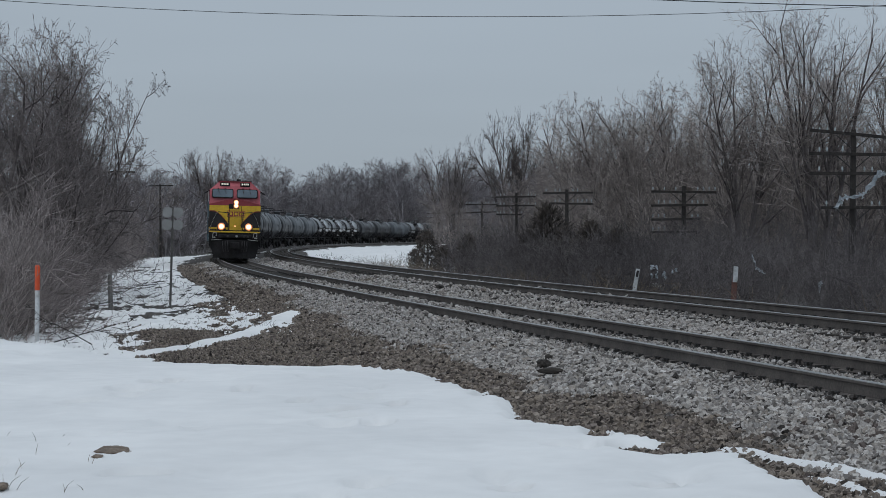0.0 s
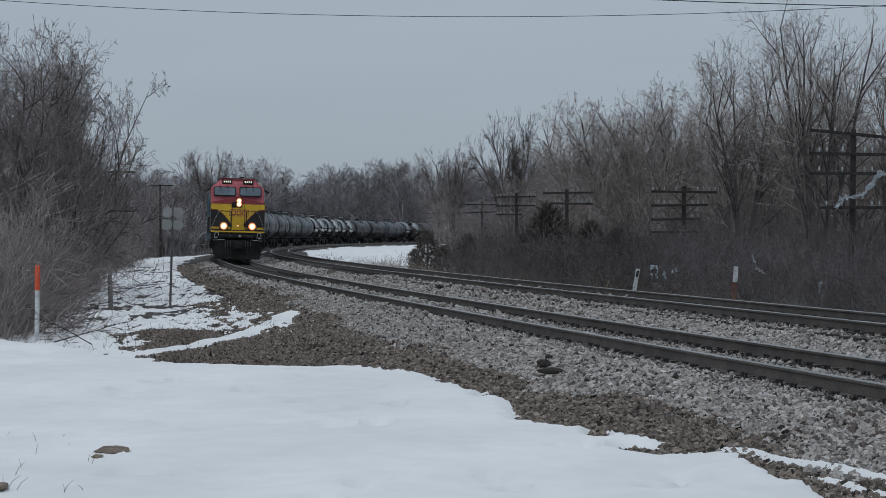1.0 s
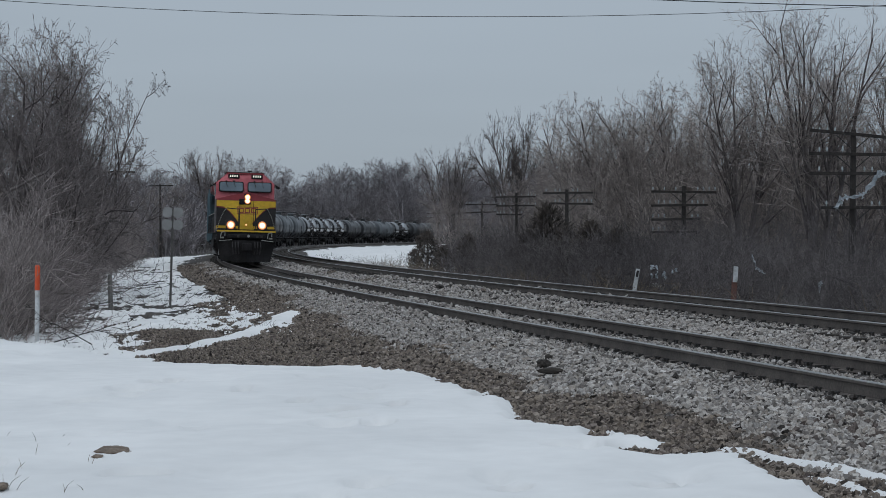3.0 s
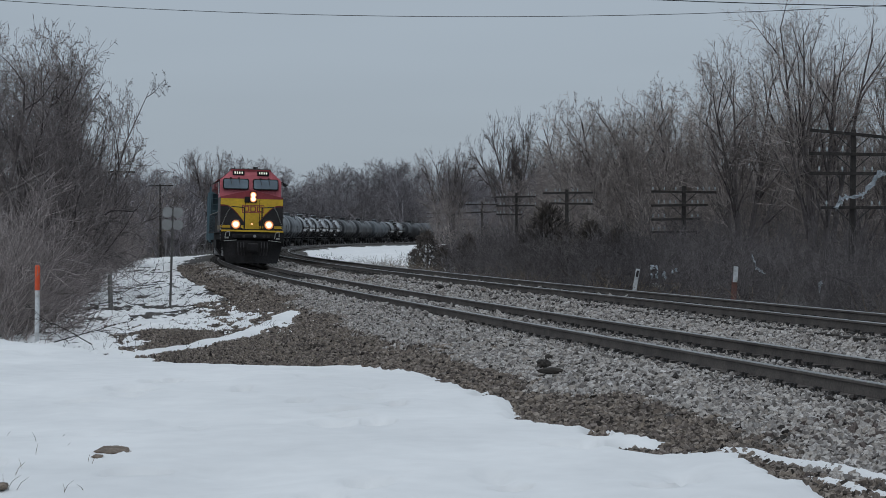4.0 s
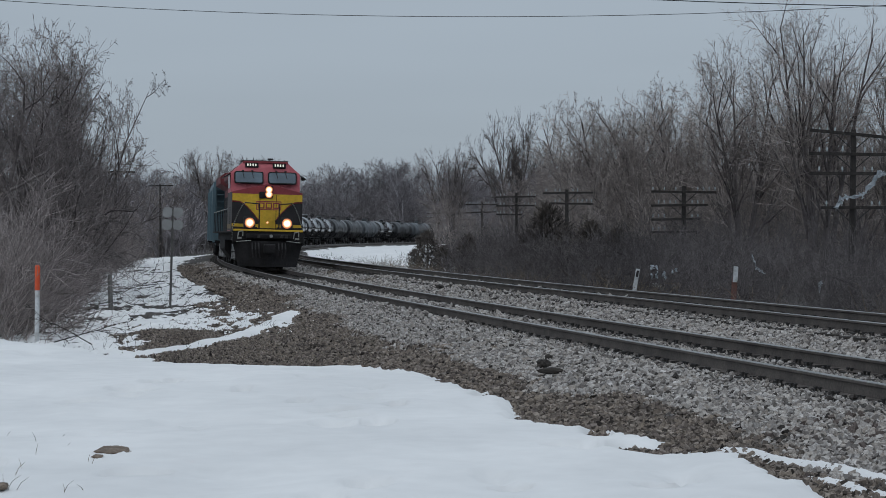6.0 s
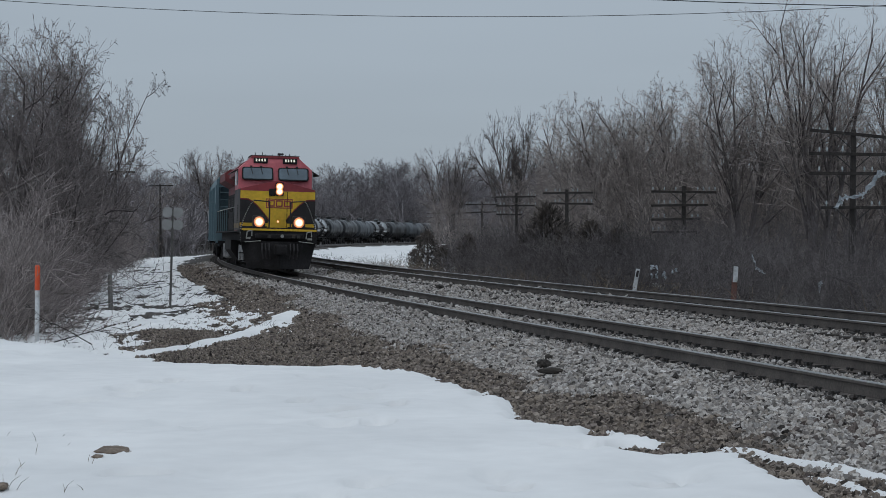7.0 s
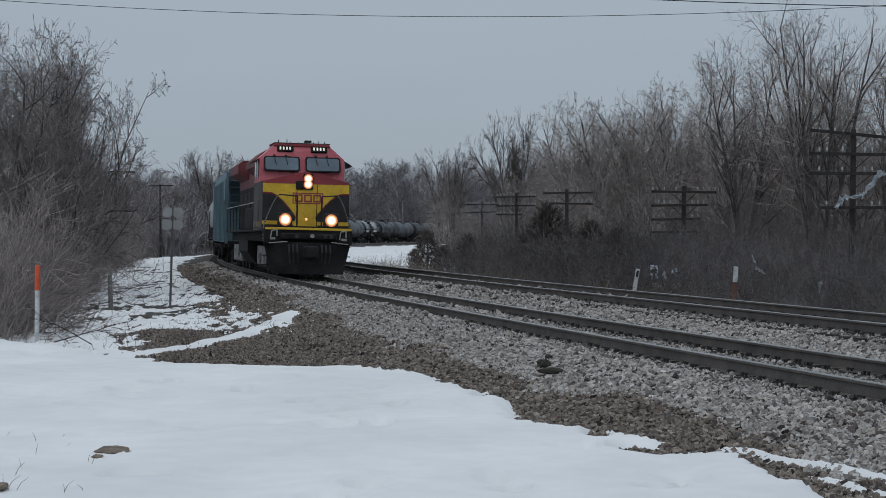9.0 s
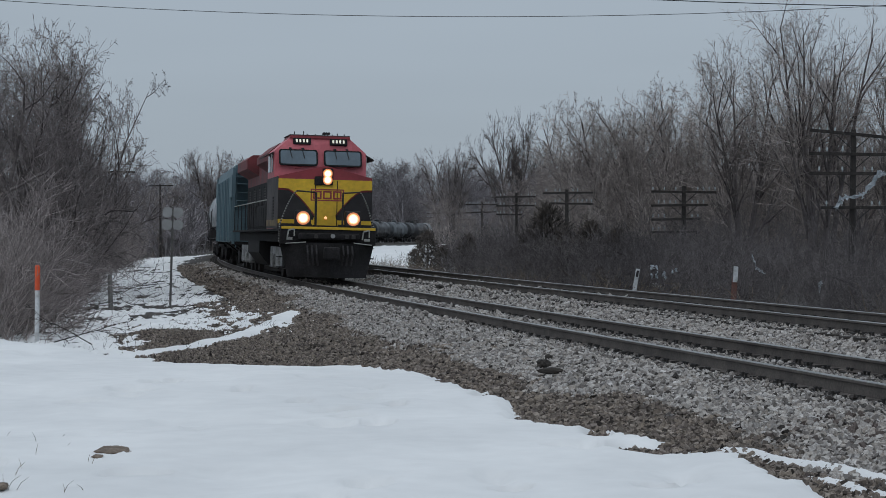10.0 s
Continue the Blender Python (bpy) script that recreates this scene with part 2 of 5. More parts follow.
# ---- the line of the tracks: heading along its length, away from the camera ----
P0, K0, K1, K2, K3, X0 = -0.2294321, 0.0005866, 0.0007976, -0.0008734, 0.0004956, 7.0976411
STEP = 0.5
RUN = np.arange(-80, 560, STEP)
_s = np.clip(RUN, 0, 400)
HEAD = P0 + K0 * _s + K1 * _s**2 / 2e2 + K2 * _s**3 / 6e4 + K3 * _s**4 / 24e6
HEAD = HEAD + np.clip(RUN - 400, 0, None) * 0.0012
LX = np.cumsum(np.sin(HEAD)) * STEP
LY = np.cumsum(np.cos(HEAD)) * STEP
_i = int(np.argmin(np.abs(RUN - 0)))
LX, LY = LX - LX[_i] + X0 + math.sin(P0) * STEP, LY - LY[_i] + 9 + math.cos(P0) * STEP
TRACK_GAP, TRACK_RISE = 3.98, 0.17


def on_line(s, off=0.0, z=0.0):
    """The place at s metres along the line, off metres to its right, and the heading."""
    x, y, h = np.interp(s, RUN, LX), np.interp(s, RUN, LY), np.interp(s, RUN, HEAD)
    return x + off * np.cos(h), y - off * np.sin(h), z, h


def to_line(x, y):
    """s and offset of plan points."""
    s = np.interp(y, LY, RUN)
    for _ in range(4):
        cx, cy, h = np.interp(s, RUN, LX), np.interp(s, RUN, LY), np.interp(s, RUN, HEAD)
        s = s + (x - cx) * np.sin(h) + (y - cy) * np.cos(h)
    cx, cy, h = np.interp(s, RUN, LX), np.interp(s, RUN, LY), np.interp(s, RUN, HEAD)
    return s, (x - cx) * np.cos(h) - (y - cy) * np.sin(h)


PROFILE_O = [-400, -60, -14, -9, -6.5, -5, -3.6, -2.6, -1.75, -1.3, 1.3, 2.1, 2.8, 5.3, 5.9, 7.6, 10, 30, 90, 500]
PROFILE_Z = [-1.5, -1.4, -0.95, -0.72, -0.62, -0.58, -0.47, -0.36, -0.21, -0.205, -0.225, -0.215, -0.05, -0.065, -0.12, -0.65, -0.9, -1.1, -1.2, -1.4]


def ground_z(x, y):
    s, o = to_line(x, y)
    z = np.interp(o, PROFILE_O, PROFILE_Z)
    rough = np.clip((np.abs(o - 2) - 4) / 4, 0, 1)
    return z + rough * (fbm(x * 0.35, y * 0.35, 3) - 0.5) * 0.28 + (fbm(x * 2.0, y * 2.0, 9) - 0.5) * 0.035


def grid(name, xs, ys, zfun, material, smooth=True, keep=None):
    X, Y = np.meshgrid(xs, ys)
    Z = zfun(X, Y)
    nx, ny = len(xs), len(ys)
    i = (np.arange(ny - 1)[:, None] * nx + np.arange(nx - 1)[None, :]).ravel()
    f = np.stack([i, i + 1, i + nx + 1, i + nx], 1)
    if keep is not None:
        k = keep(X, Y, Z).ravel()
        f = f[k[f].any(1)]
    v = np.stack([X.ravel(), Y.ravel(), Z.ravel()], 1)
    used = np.unique(f)
    m = np.zeros(len(v), np.int64)
    m[used] = np.arange(len(used))
    return mesh_np(name, v[used], m[f], material, smooth=smooth)
# ---- ground, snow, tracks ----
def steps(*runs):
    out = []
    for a, b, d in runs:
        out += list(np.arange(a, b, d))
    return np.array(out + [runs[-1][1]])


ground = grid("ground", steps((-3000, -400, 650), (-400, -60, 20), (-60, -14, 2), (-14, 13, 0.3), (13, 60, 1.5), (60, 400, 20), (400, 3000, 650)),
              steps((-600, -20, 60), (-20, 8, 2), (8, 70, 0.45), (70, 180, 1.0), (180, 520, 5), (520, 3600, 280)), ground_z, M_GROUND)
tagged(ground, "brown gravelly soil and trampled dead grass", "ground", kind="structure")


def crest(x):
    """How far the snow bank in front reaches."""
    return np.interp(x, [-40, -14, -8, -3.95, -1.9, 0, 6], [60, 40, 33.6, 27.2, 26.0, 26.5, 30])


_r = random.Random(77)
DENTS = [(_r.uniform(-4.2, 2.6), _r.uniform(12.5, 24), _r.uniform(0.08, 0.24), _r.uniform(0.15, 0.4), _r.uniform(0.09, 0.17)) for _ in range(44)]


def snow_near(x, y):
    g = ground_z(x, y)
    s, o = to_line(x, y)
    z = -0.385 + (fbm(x * 0.25, y * 0.25, 21) - 0.5) * 0.12 + (fbm(x * 1.3, y * 0.9, 25) - 0.5) * 0.09
    dent = fbm(x * 1.1 + 40, y * 0.55, 33, 2)
    z = z - np.clip(dent - 0.72, 0, 1) * 0.35
    for cx, cy, w, d, deep in DENTS:
        z = z - deep * np.exp(-(((x - cx) / w) ** 2 + ((y - cy) / d) ** 2) ** 3)
    edge = np.interp(s, [-4, 3.5, 4.8, 5.75, 6.5, 7.9, 9.2, 9.7, 11.0, 12.4, 13.4, 16.3, 17.9, 20, 30], [-3.6, -3.5, -3.45, -3.42, -3.2, -3.2, -3.5, -3.85, -4.0, -3.65, -3.68, -3.8, -4.05, -4.7, -9])
    edge = edge + (fbm(x * 1.5, y * 1.1, 47) - 0.5) * 0.24 + (fbm(x * 7, y * 3, 48) - 0.5) * 0.3 + (fbm(x * 16, y * 8, 49, 2) - 0.5) * 0.3
    z = z - np.clip(o - edge, 0, None) * 0.55 + (fbm(x * 7, y * 7, 41) - 0.5) * np.clip((o - edge + 0.5) / 0.6, 0, 1) * 0.05
    past = y - crest(x) - (fbm(x * 0.9, y * 0.2, 52) - 0.5) * 1.2
    z = z - np.clip(past, 0, None) ** 1.2 * 0.35
    return np.maximum(z, g - 0.15)


snow = grid("snow", steps((-60, -16, 2), (-16, -9, 0.2), (-9, 7, 0.07)), steps((-20, 10, 1.0), (10, 30, 0.09), (30, 42, 0.2)), snow_near, M_SNOW,
            keep=lambda X, Y, Z: Z > ground_z(X, Y) - 0.1)
tagged(snow, "smooth old snow bank with shallow dents", "snow", kind="structure")


def patch_thick(x, y):
    s, o = to_line(x, y)
    n = fbm(x * 0.8, y * 0.4, 61, 5) * 0.7 + fbm(x * 3.5, y * 1.6, 64, 4) * 0.3
    band = np.clip(np.minimum((o + 11.5) / 3, (-2.9 - o) / 1.3), -1, 1)
    band = band * np.clip((y - 26) / 3, 0, 1) + np.clip((y - 26) / 3, 0, 1) - 1
    more = np.interp(y, [26, 33, 38, 46, 60, 90, 130, 170], [0.06, 0.04, 0.025, 0.012, 0.0, 0.0, 0.05, 0.1])
    t = (n - 0.49 + more) * 0.3 + (fbm(x * 8, y * 3.2, 68, 3) - 0.5) * 0.27 - np.clip(0.55 - band, 0, 2) * 0.14
    t = t - 0.12 * np.clip((o + 6.9) / 0.5, 0, 1) * np.clip((40 - y) / 3, 0, 1)
    # a wind-blown ridge along the old wheel path
    path = np.interp(y, [30, 31.4, 35.6, 44.4], [-8, -6.9, -5.1, -2.65])
    ridge = 0.075 - np.abs(o - path) * 0.22 - np.clip(y - 43.5, 0, None) * 0.4 - np.clip(30 - y, 0, None) * 0.1 + (fbm(x * 2, y * 1, 71) - 0.5) * 0.12
    return np.maximum(t, ridge)


patches = grid("snow_patch", np.arange(-26, 1, 0.075), steps((27, 60, 0.14), (60, 180, 0.5)), lambda x, y: ground_z(x, y) + np.clip(patch_thick(x, y), -0.06, 0.09), M_SNOW,
               keep=lambda X, Y, Z: patch_thick(X, Y) > -0.05)
tagged(patches, "thin broken snow melting off the embankment", "snow", kind="structure")


def far_thick(x, y):
    s, o = to_line(x, y)
    n = fbm(x * 0.4, y * 0.15, 81)
    return np.where(o > 4, np.clip((o - 6.4) / 2.0, -0.4, 0.5) - np.clip((82 - s) / 8, 0, 1.5), np.clip(0.35 - np.abs(o - 1.9) * 1.2, -0.4, 0.3) * np.clip((s - 62) / 15, 0, 1) - 0.15) + (n - 0.5) * 0.5


far_snow = grid("snow_field", np.arange(-30, 12, 0.25), steps((55, 400, 0.8)), lambda x, y: ground_z(x, y) + np.clip(far_thick(x, y) * 0.3, -0.12, 0.14), M_SNOW,
                keep=lambda X, Y, Z: (far_thick(X, Y) > -0.1) & (to_line(X, Y)[1] > 1.0) & (to_line(X, Y)[1] < 20))
tagged(far_snow, "old snow beside and inside the curve of the tracks", "snow", kind="structure")

# a thin ridge of snow lying on the foot of the ballast
def streak_z(x, y):
    s, o = to_line(x, y)
    line = -2.72 - 0.115 * (s - 4.2) + (fbm(s * 0.8, s * 0, 91) - 0.5) * 0.35
    line2 = line - 0.3
    w = np.maximum(0.035 - np.abs(o - line) * 0.5, 0.02 - np.abs(o - line2) * 0.5 - np.clip(s - 5.2, 0, 1) * 0.1) + (fbm(x * 6, y * 6, 95) - 0.5) * 0.05
    w = w - np.clip(s - 7.0, 0, 3) * 0.05
    return ground_z(x, y) + np.clip(w + 0.03, -0.05, 0.12)


streak = grid("snow_ridge", np.arange(0, 6, 0.04), np.arange(8, 20, 0.04), streak_z, M_SNOW, keep=lambda X, Y, Z: Z > ground_z(X, Y) - 0.03)
tagged(streak, "narrow ridge of snow at the ballast foot", "snow", kind="structure")


def rail_mesh(off, z, lo, hi):
    """A rail along the line: foot, web and head."""
    prof = [(-0.07, -0.185), (0.07, -0.185), (0.07, -0.172), (0.012, -0.155), (0.009, -0.045), (0.036, -0.034), (0.037, -0.008), (0.030, 0.0), (-0.030, 0.0), (-0.037, -0.008), (-0.036, -0.034), (-0.009, -0.045), (-0.012, -0.155), (-0.07, -0.172)]
    ss = np.concatenate([np.arange(lo, 140, 1.0), np.arange(140, hi, 4.0)])
    n = len(prof)
    v, f, top = [], [], []
    for i, s in enumerate(ss):
        for px, pz in prof:
            x, y, _, _ = on_line(s, off + px)
            v.append((float(x), float(y), z + pz))
        if i:
            for k in range(n):
                a, b = (i - 1) * n + k, (i - 1) * n + (k + 1) % n
                f.append((a, b, b + n, a + n))
                top.append(k in (6, 7, 8))
    return v, f, top


def build_track(name, off, z, label):
    track = new(name)
    tagged(track, label, "railway track", kind="structure")
    for o in (-0.7525, 0.7525):
        v, f, top = rail_mesh(off + o, z, -40, 520)
        r = mesh_np("rail", v, f, M_RAIL, track)
        r["label"] = "rust-brown steel rail with a worn bright head"
        r.data.materials.append(M_RAILTOP)
        r.data.polygons.foreach_set("material_index", [1 if t else 0 for t in top])
    bm = fresh()
    box(bm, -1.3, 1.3, -0.115, 0.115, -0.36, -0.186, 0.012)
    tie = part("tie", bm, M_TIE, track)
    bm = fresh()
    for sx in (-0.7525, 0.7525):
        box(bm, sx - 0.18, sx + 0.18, -0.095, 0.095, -0.186, -0.172)
        for dx in (-0.095, 0.095):
            for dy in (-0.05, 0.05):
                box(bm, sx + dx - 0.012, sx + dx + 0.012, dy - 0.012, dy + 0.012, -0.175, -0.125)
                box(bm, sx + dx - 0.02, sx + dx + 0.02, dy - 0.018, dy + 0.018, -0.138, -0.122)
        for dy in (-0.16, 0.16):
            box(bm, sx - 0.085, sx + 0.085, dy - 0.02, dy + 0.02, -0.20, -0.15)
    plate = part("tie_plate", bm, M_STEEL, track)
    rnd = random.Random(hash(len(name)) % 91)
    for k in range(240):
        s = -16 + k * 0.505
        x, y, _, h = on_line(s + rnd.uniform(-0.03, 0.03), off + rnd.uniform(-0.05, 0.05))
        m = pose(float(x), float(y), z + rnd.uniform(-0.012, 0.0), 0, rnd.uniform(-0.4, 0.4), -math.degrees(float(h)) + rnd.uniform(-1.5, 1.5))
        if k == 0:
            tie.matrix_basis = plate.matrix_basis = m
            continue
        again("tie", tie, m, track)
        if s < 75:
            again("tie_plate", plate, m, track)
    # ties farther off stay in one mesh
    v, f = [], []
    for k in range(560):
        s = -16 + 240 * 0.505 + k * 0.505
        c = [on_line(s + dy, off + dx) for dx in (-1.3, 1.3) for dy in (-0.115, 0.115)]
        b = len(v)
        v += [(float(p[0]), float(p[1]), z + zz) for p in c for zz in (-0.36, -0.19)]
        f += [(b + 1, b + 3, b + 7, b + 5), (b, b + 1, b + 5, b + 4), (b + 2, b + 6, b + 7, b + 3), (b, b + 2, b + 3, b + 1), (b + 4, b + 5, b + 7, b + 6)]
    far = mesh_np("distant_ties", v, f, M_TIE, track)
    far["kind"] = "stuff"
    return track


track_1 = build_track("track_1", 0.0, 0.0, "near railway track on dark timber ties in ballast")
track_2 = build_track("track_2", TRACK_GAP, TRACK_RISE, "second railway track on dark timber ties in ballast")
# ---- the train; each vehicle's own space: y runs back from its front, x to its left side's right, z up from the rail ----
def vehicle(name, label, category, group=""):
    return tagged(new(name), label, category, group)


WHEEL_R = 0.52


def wheelset(parent, y):
    bm = fresh()
    rod(bm, (-0.9, 0, 0), (0.9, 0, 0), 0.08, n=10)
    for sx in (-1, 1):
        rod(bm, (sx * 0.69, 0, 0), (sx * 0.83, 0, 0), WHEEL_R, n=28)
        rod(bm, (sx * 0.67, 0, 0), (sx * 0.70, 0, 0), WHEEL_R + 0.028, n=28)
        rod(bm, (sx * 0.83, 0, 0), (sx * 0.85, 0, 0), 0.18, n=12)
        for k in range(4):
            a = k * math.pi / 2
            rod(bm, (sx * 0.82, 0.27 * math.cos(a), 0.27 * math.sin(a)), (sx * 0.845, 0.27 * math.cos(a), 0.27 * math.sin(a)), 0.05, n=8)
    w = part("wheelset", bm, M_STEEL, parent, "worn steel wheels on an axle")
    w.matrix_basis = pose(0, y, WHEEL_R)
    return w


def freight_truck(parent, y):
    bm = fresh()
    for sx in (-1, 1):
        x0, x1 = (sx * 1.0 - 0.09, sx * 1.0 + 0.09)
        for yy in (-0.89, 0.89):
            box(bm, x0, x1, y + yy - 0.2, y + yy + 0.2, 0.42, 0.72, 0.03)
        prism_pts = [(-0.75, 0.72), (-0.35, 0.82), (0.35, 0.82), (0.75, 0.72), (0.45, 0.30), (0.3, 0.22), (-0.3, 0.22), (-0.45, 0.30)]
        fr = [bm.verts.new((x0, y + a, b)) for a, b in prism_pts]
        bk = [bm.verts.new((x1, y + a, b)) for a, b in prism_pts]
        bm.faces.new(fr[::-1])
        bm.faces.new(bk)
        for i in range(8):
            j = (i + 1) % 8
            bm.faces.new((fr[i], fr[j], bk[j], bk[i]))
        for k in (-0.17, 0, 0.17):
            rod(bm, (sx * 1.0, y + k, 0.36), (sx * 1.0, y + k, 0.66), 0.06, n=8)
    box(bm, -1.0, 1.0, y - 0.18, y + 0.18, 0.45, 0.8, 0.03)
    bmesh.ops.recalc_face_normals(bm, faces=bm.faces)
    part("truck_frame", bm, M_GRIME, parent)
    for yy in (-0.89, 0.89):
        wheelset(parent, y + yy)


def coupler(parent, y, sgn):
    bm = fresh()
    box(bm, -0.1, 0.1, min(y, y + sgn * 0.5), max(y, y + sgn * 0.5), 0.76, 0.96, 0.02)
    box(bm, -0.17, 0.17, min(y - sgn * 0.12, y + sgn * 0.12), max(y - sgn * 0.12, y + sgn * 0.12), 0.72, 1.0, 0.05)
    part("coupler", bm, M_GRIME, parent)


def build_tank_car(paint, label, pale_ends=False):
    car = vehicle("tank_car", label, "tank car", "tank cars in the train")
    L, r, zc = 17.035, 1.52, 2.68
    # shell with domed heads, and its weld rings
    bm = fresh()
    prof = [(0.85, 0.0), (0.90, 0.45), (1.02, 0.85), (1.22, 1.2), (1.5, 1.42), (1.8, r)]
    ys = prof + [(4.3, r), (4.32, r + 0.012), (4.38, r + 0.012), (4.4, r), (8.5, r)]
    ys = ys + [(L - y, q) for y, q in ys[::-1][1:]]
    n = 36
    rings = []
    for y, q in ys:
        rings.append([bm.verts.new((q * math.cos(2 * math.pi * k / n), y, zc + q * math.sin(2 * math.pi * k / n))) for k in range(n)] if q else [bm.verts.new((0, y, zc))])
    for a, b in zip(rings, rings[1:]):
        for k in range(n):
            j = (k + 1) % n
            if len(a) == 1:
                bm.faces.new((a[0], b[j], b[k]))
            elif len(b) == 1:
                bm.faces.new((a[k], a[j], b[0]))
            else:
                bm.faces.new((a[k], a[j], b[j], b[k]))
    bmesh.ops.recalc_face_normals(bm, faces=bm.faces)
    for f in bm.faces:
        f.smooth = True
    part("tank_shell", bm, paint, car)
    # head shields, slightly proud of the shell
    for y0, y1 in ((1.35, 1.5), (L - 1.5, L - 1.35)):
        bm = fresh()
        m = Matrix.Translation((0, (y0 + y1) / 2, zc)) @ Matrix.Rotation(math.pi / 2, 4, "X")
        bmesh.ops.create_cone(bm, cap_ends=False, segments=n, radius1=r + 0.03, radius2=r + 0.03, depth=0.2, matrix=m)
        part("head_band", bm, M_BLACK, car)
    # centre sills, bolsters and end platforms
    for y0, y1 in ((0.35, 3.9), (L - 3.9, L - 0.35)):
        bm = fresh()
        box(bm, -0.28, 0.28, y0, y1, 0.82, 1.18, 0.02)
        yb = 2.55 if y0 < 5 else L - 2.55
        prism(bm, [(-1.35, 1.95), (-1.2, 1.5), (-0.5, 1.0), (0.5, 1.0), (1.2, 1.5), (1.35, 1.95), (0.8, 1.35), (0, 1.18), (-0.8, 1.35)], yb - 0.25, yb + 0.25)
        ye = 0.55 if y0 < 5 else L - 0.55
        box(bm, -1.45, 1.45, ye - 0.35, ye + 0.35, 1.12, 1.2)
        part("end_sill", bm, M_GRIME, car)
        bm = fresh()
        for sx in (-1.4, 1.4):
            for dy in (-0.3, 0.3):
                rod(bm, (sx, ye + dy, 0.45), (sx, ye + dy, 2.15), 0.016, n=6)
            for k in range(5):
                rod(bm, (sx, ye - 0.3, 0.5 + k * 0.33), (sx, ye + 0.3, 0.5 + k * 0.33), 0.014, n=6)
        rod(bm, (-1.4, ye, 2.12), (1.4, ye, 2.12), 0.016, n=6)
        part("end_ladder", bm, M_BLACK, car)
    # manway platform with rails, valve housing
    bm = fresh()
    rod(bm, (0, 8.52, zc + r - 0.1), (0, 8.52, zc + r + 0.32), 0.42, n=18)
    rod(bm, (0, 8.52, zc + r + 0.32), (0, 8.52, zc + r + 0.42), 0.42, 0.25, n=18)
    part("valve_housing", bm, paint, car)
    bm = fresh()
    for sx in (-1, 1):
        box(bm, sx * 0.55 - (0.45 if sx < 0 else 0), sx * 0.55 + (0.45 if sx > 0 else 0), 7.3, 9.74, zc + r - 0.12, zc + r - 0.07)
    part("platform", bm, M_BLACK, car)
    bm = fresh()
    for x, y in ((-1, 7.3), (1, 7.3), (-1, 9.74), (1, 9.74), (-1, 8.5), (1, 8.5)):
        rod(bm, (x, y, zc + r - 0.1), (x, y, zc + r + 0.5), 0.022, n=6)
    for z in (0.26, 0.5):
        for sx in (-1, 1):
            rod(bm, (sx, 7.3, zc + r + z), (sx, 9.74, zc + r + z), 0.02, n=6)
        for y in (7.3, 9.74):
            rod(bm, (-1, y, zc + r + z), (1, y, zc + r + z), 0.02, n=6)
    part("platform_railing", bm, M_BLACK, car)
    for sx in (-1.5, 1.5):
        bm = fresh()
        for y in (8.2, 8.8):
            rod(bm, (sx * 1.04, y, 0.9), (sx * 1.04, y, 2.7), 0.018, n=6)
            rod(bm, (sx * 1.04, y, 2.7), (sx * 0.66, y, zc + r - 0.1), 0.018, n=6)
        for k in range(7):
            rod(bm, (sx * 1.04, 8.2, 0.95 + k * 0.3), (sx * 1.04, 8.8, 0.95 + k * 0.3), 0.014, n=6)
        part("side_ladder", bm, M_BLACK, car)
    for sx in (-1, 1):
        bm = fresh()
        rod(bm, (sx * 1.5, 2.2, 1.25), (sx * 1.5, L - 2.2, 1.25), 0.03, n=6)
        for k in range(7):
            y = 2.4 + k * (L - 4.8) / 6
            rod(bm, (sx * 1.5, y, 1.25), (sx * 1.3, y, 1.95), 0.022, n=6)
        part("side_handrail", bm, M_BLACK, car)
    bm = fresh()
    rod(bm, (0, 8.52, zc - r - 0.35), (0, 8.52, zc - r + 0.1), 0.22, n=12)
    box(bm, -0.3, 0.3, 10.6, 11.8, 0.85, 1.25, 0.08)
    part("outlet_valve", bm, M_GRIME, car)
    freight_truck(car, 2.55)
    freight_truck(car, L - 2.55)
    coupler(car, 0.1, 1)
    coupler(car, L - 0.1, -1)
    return car


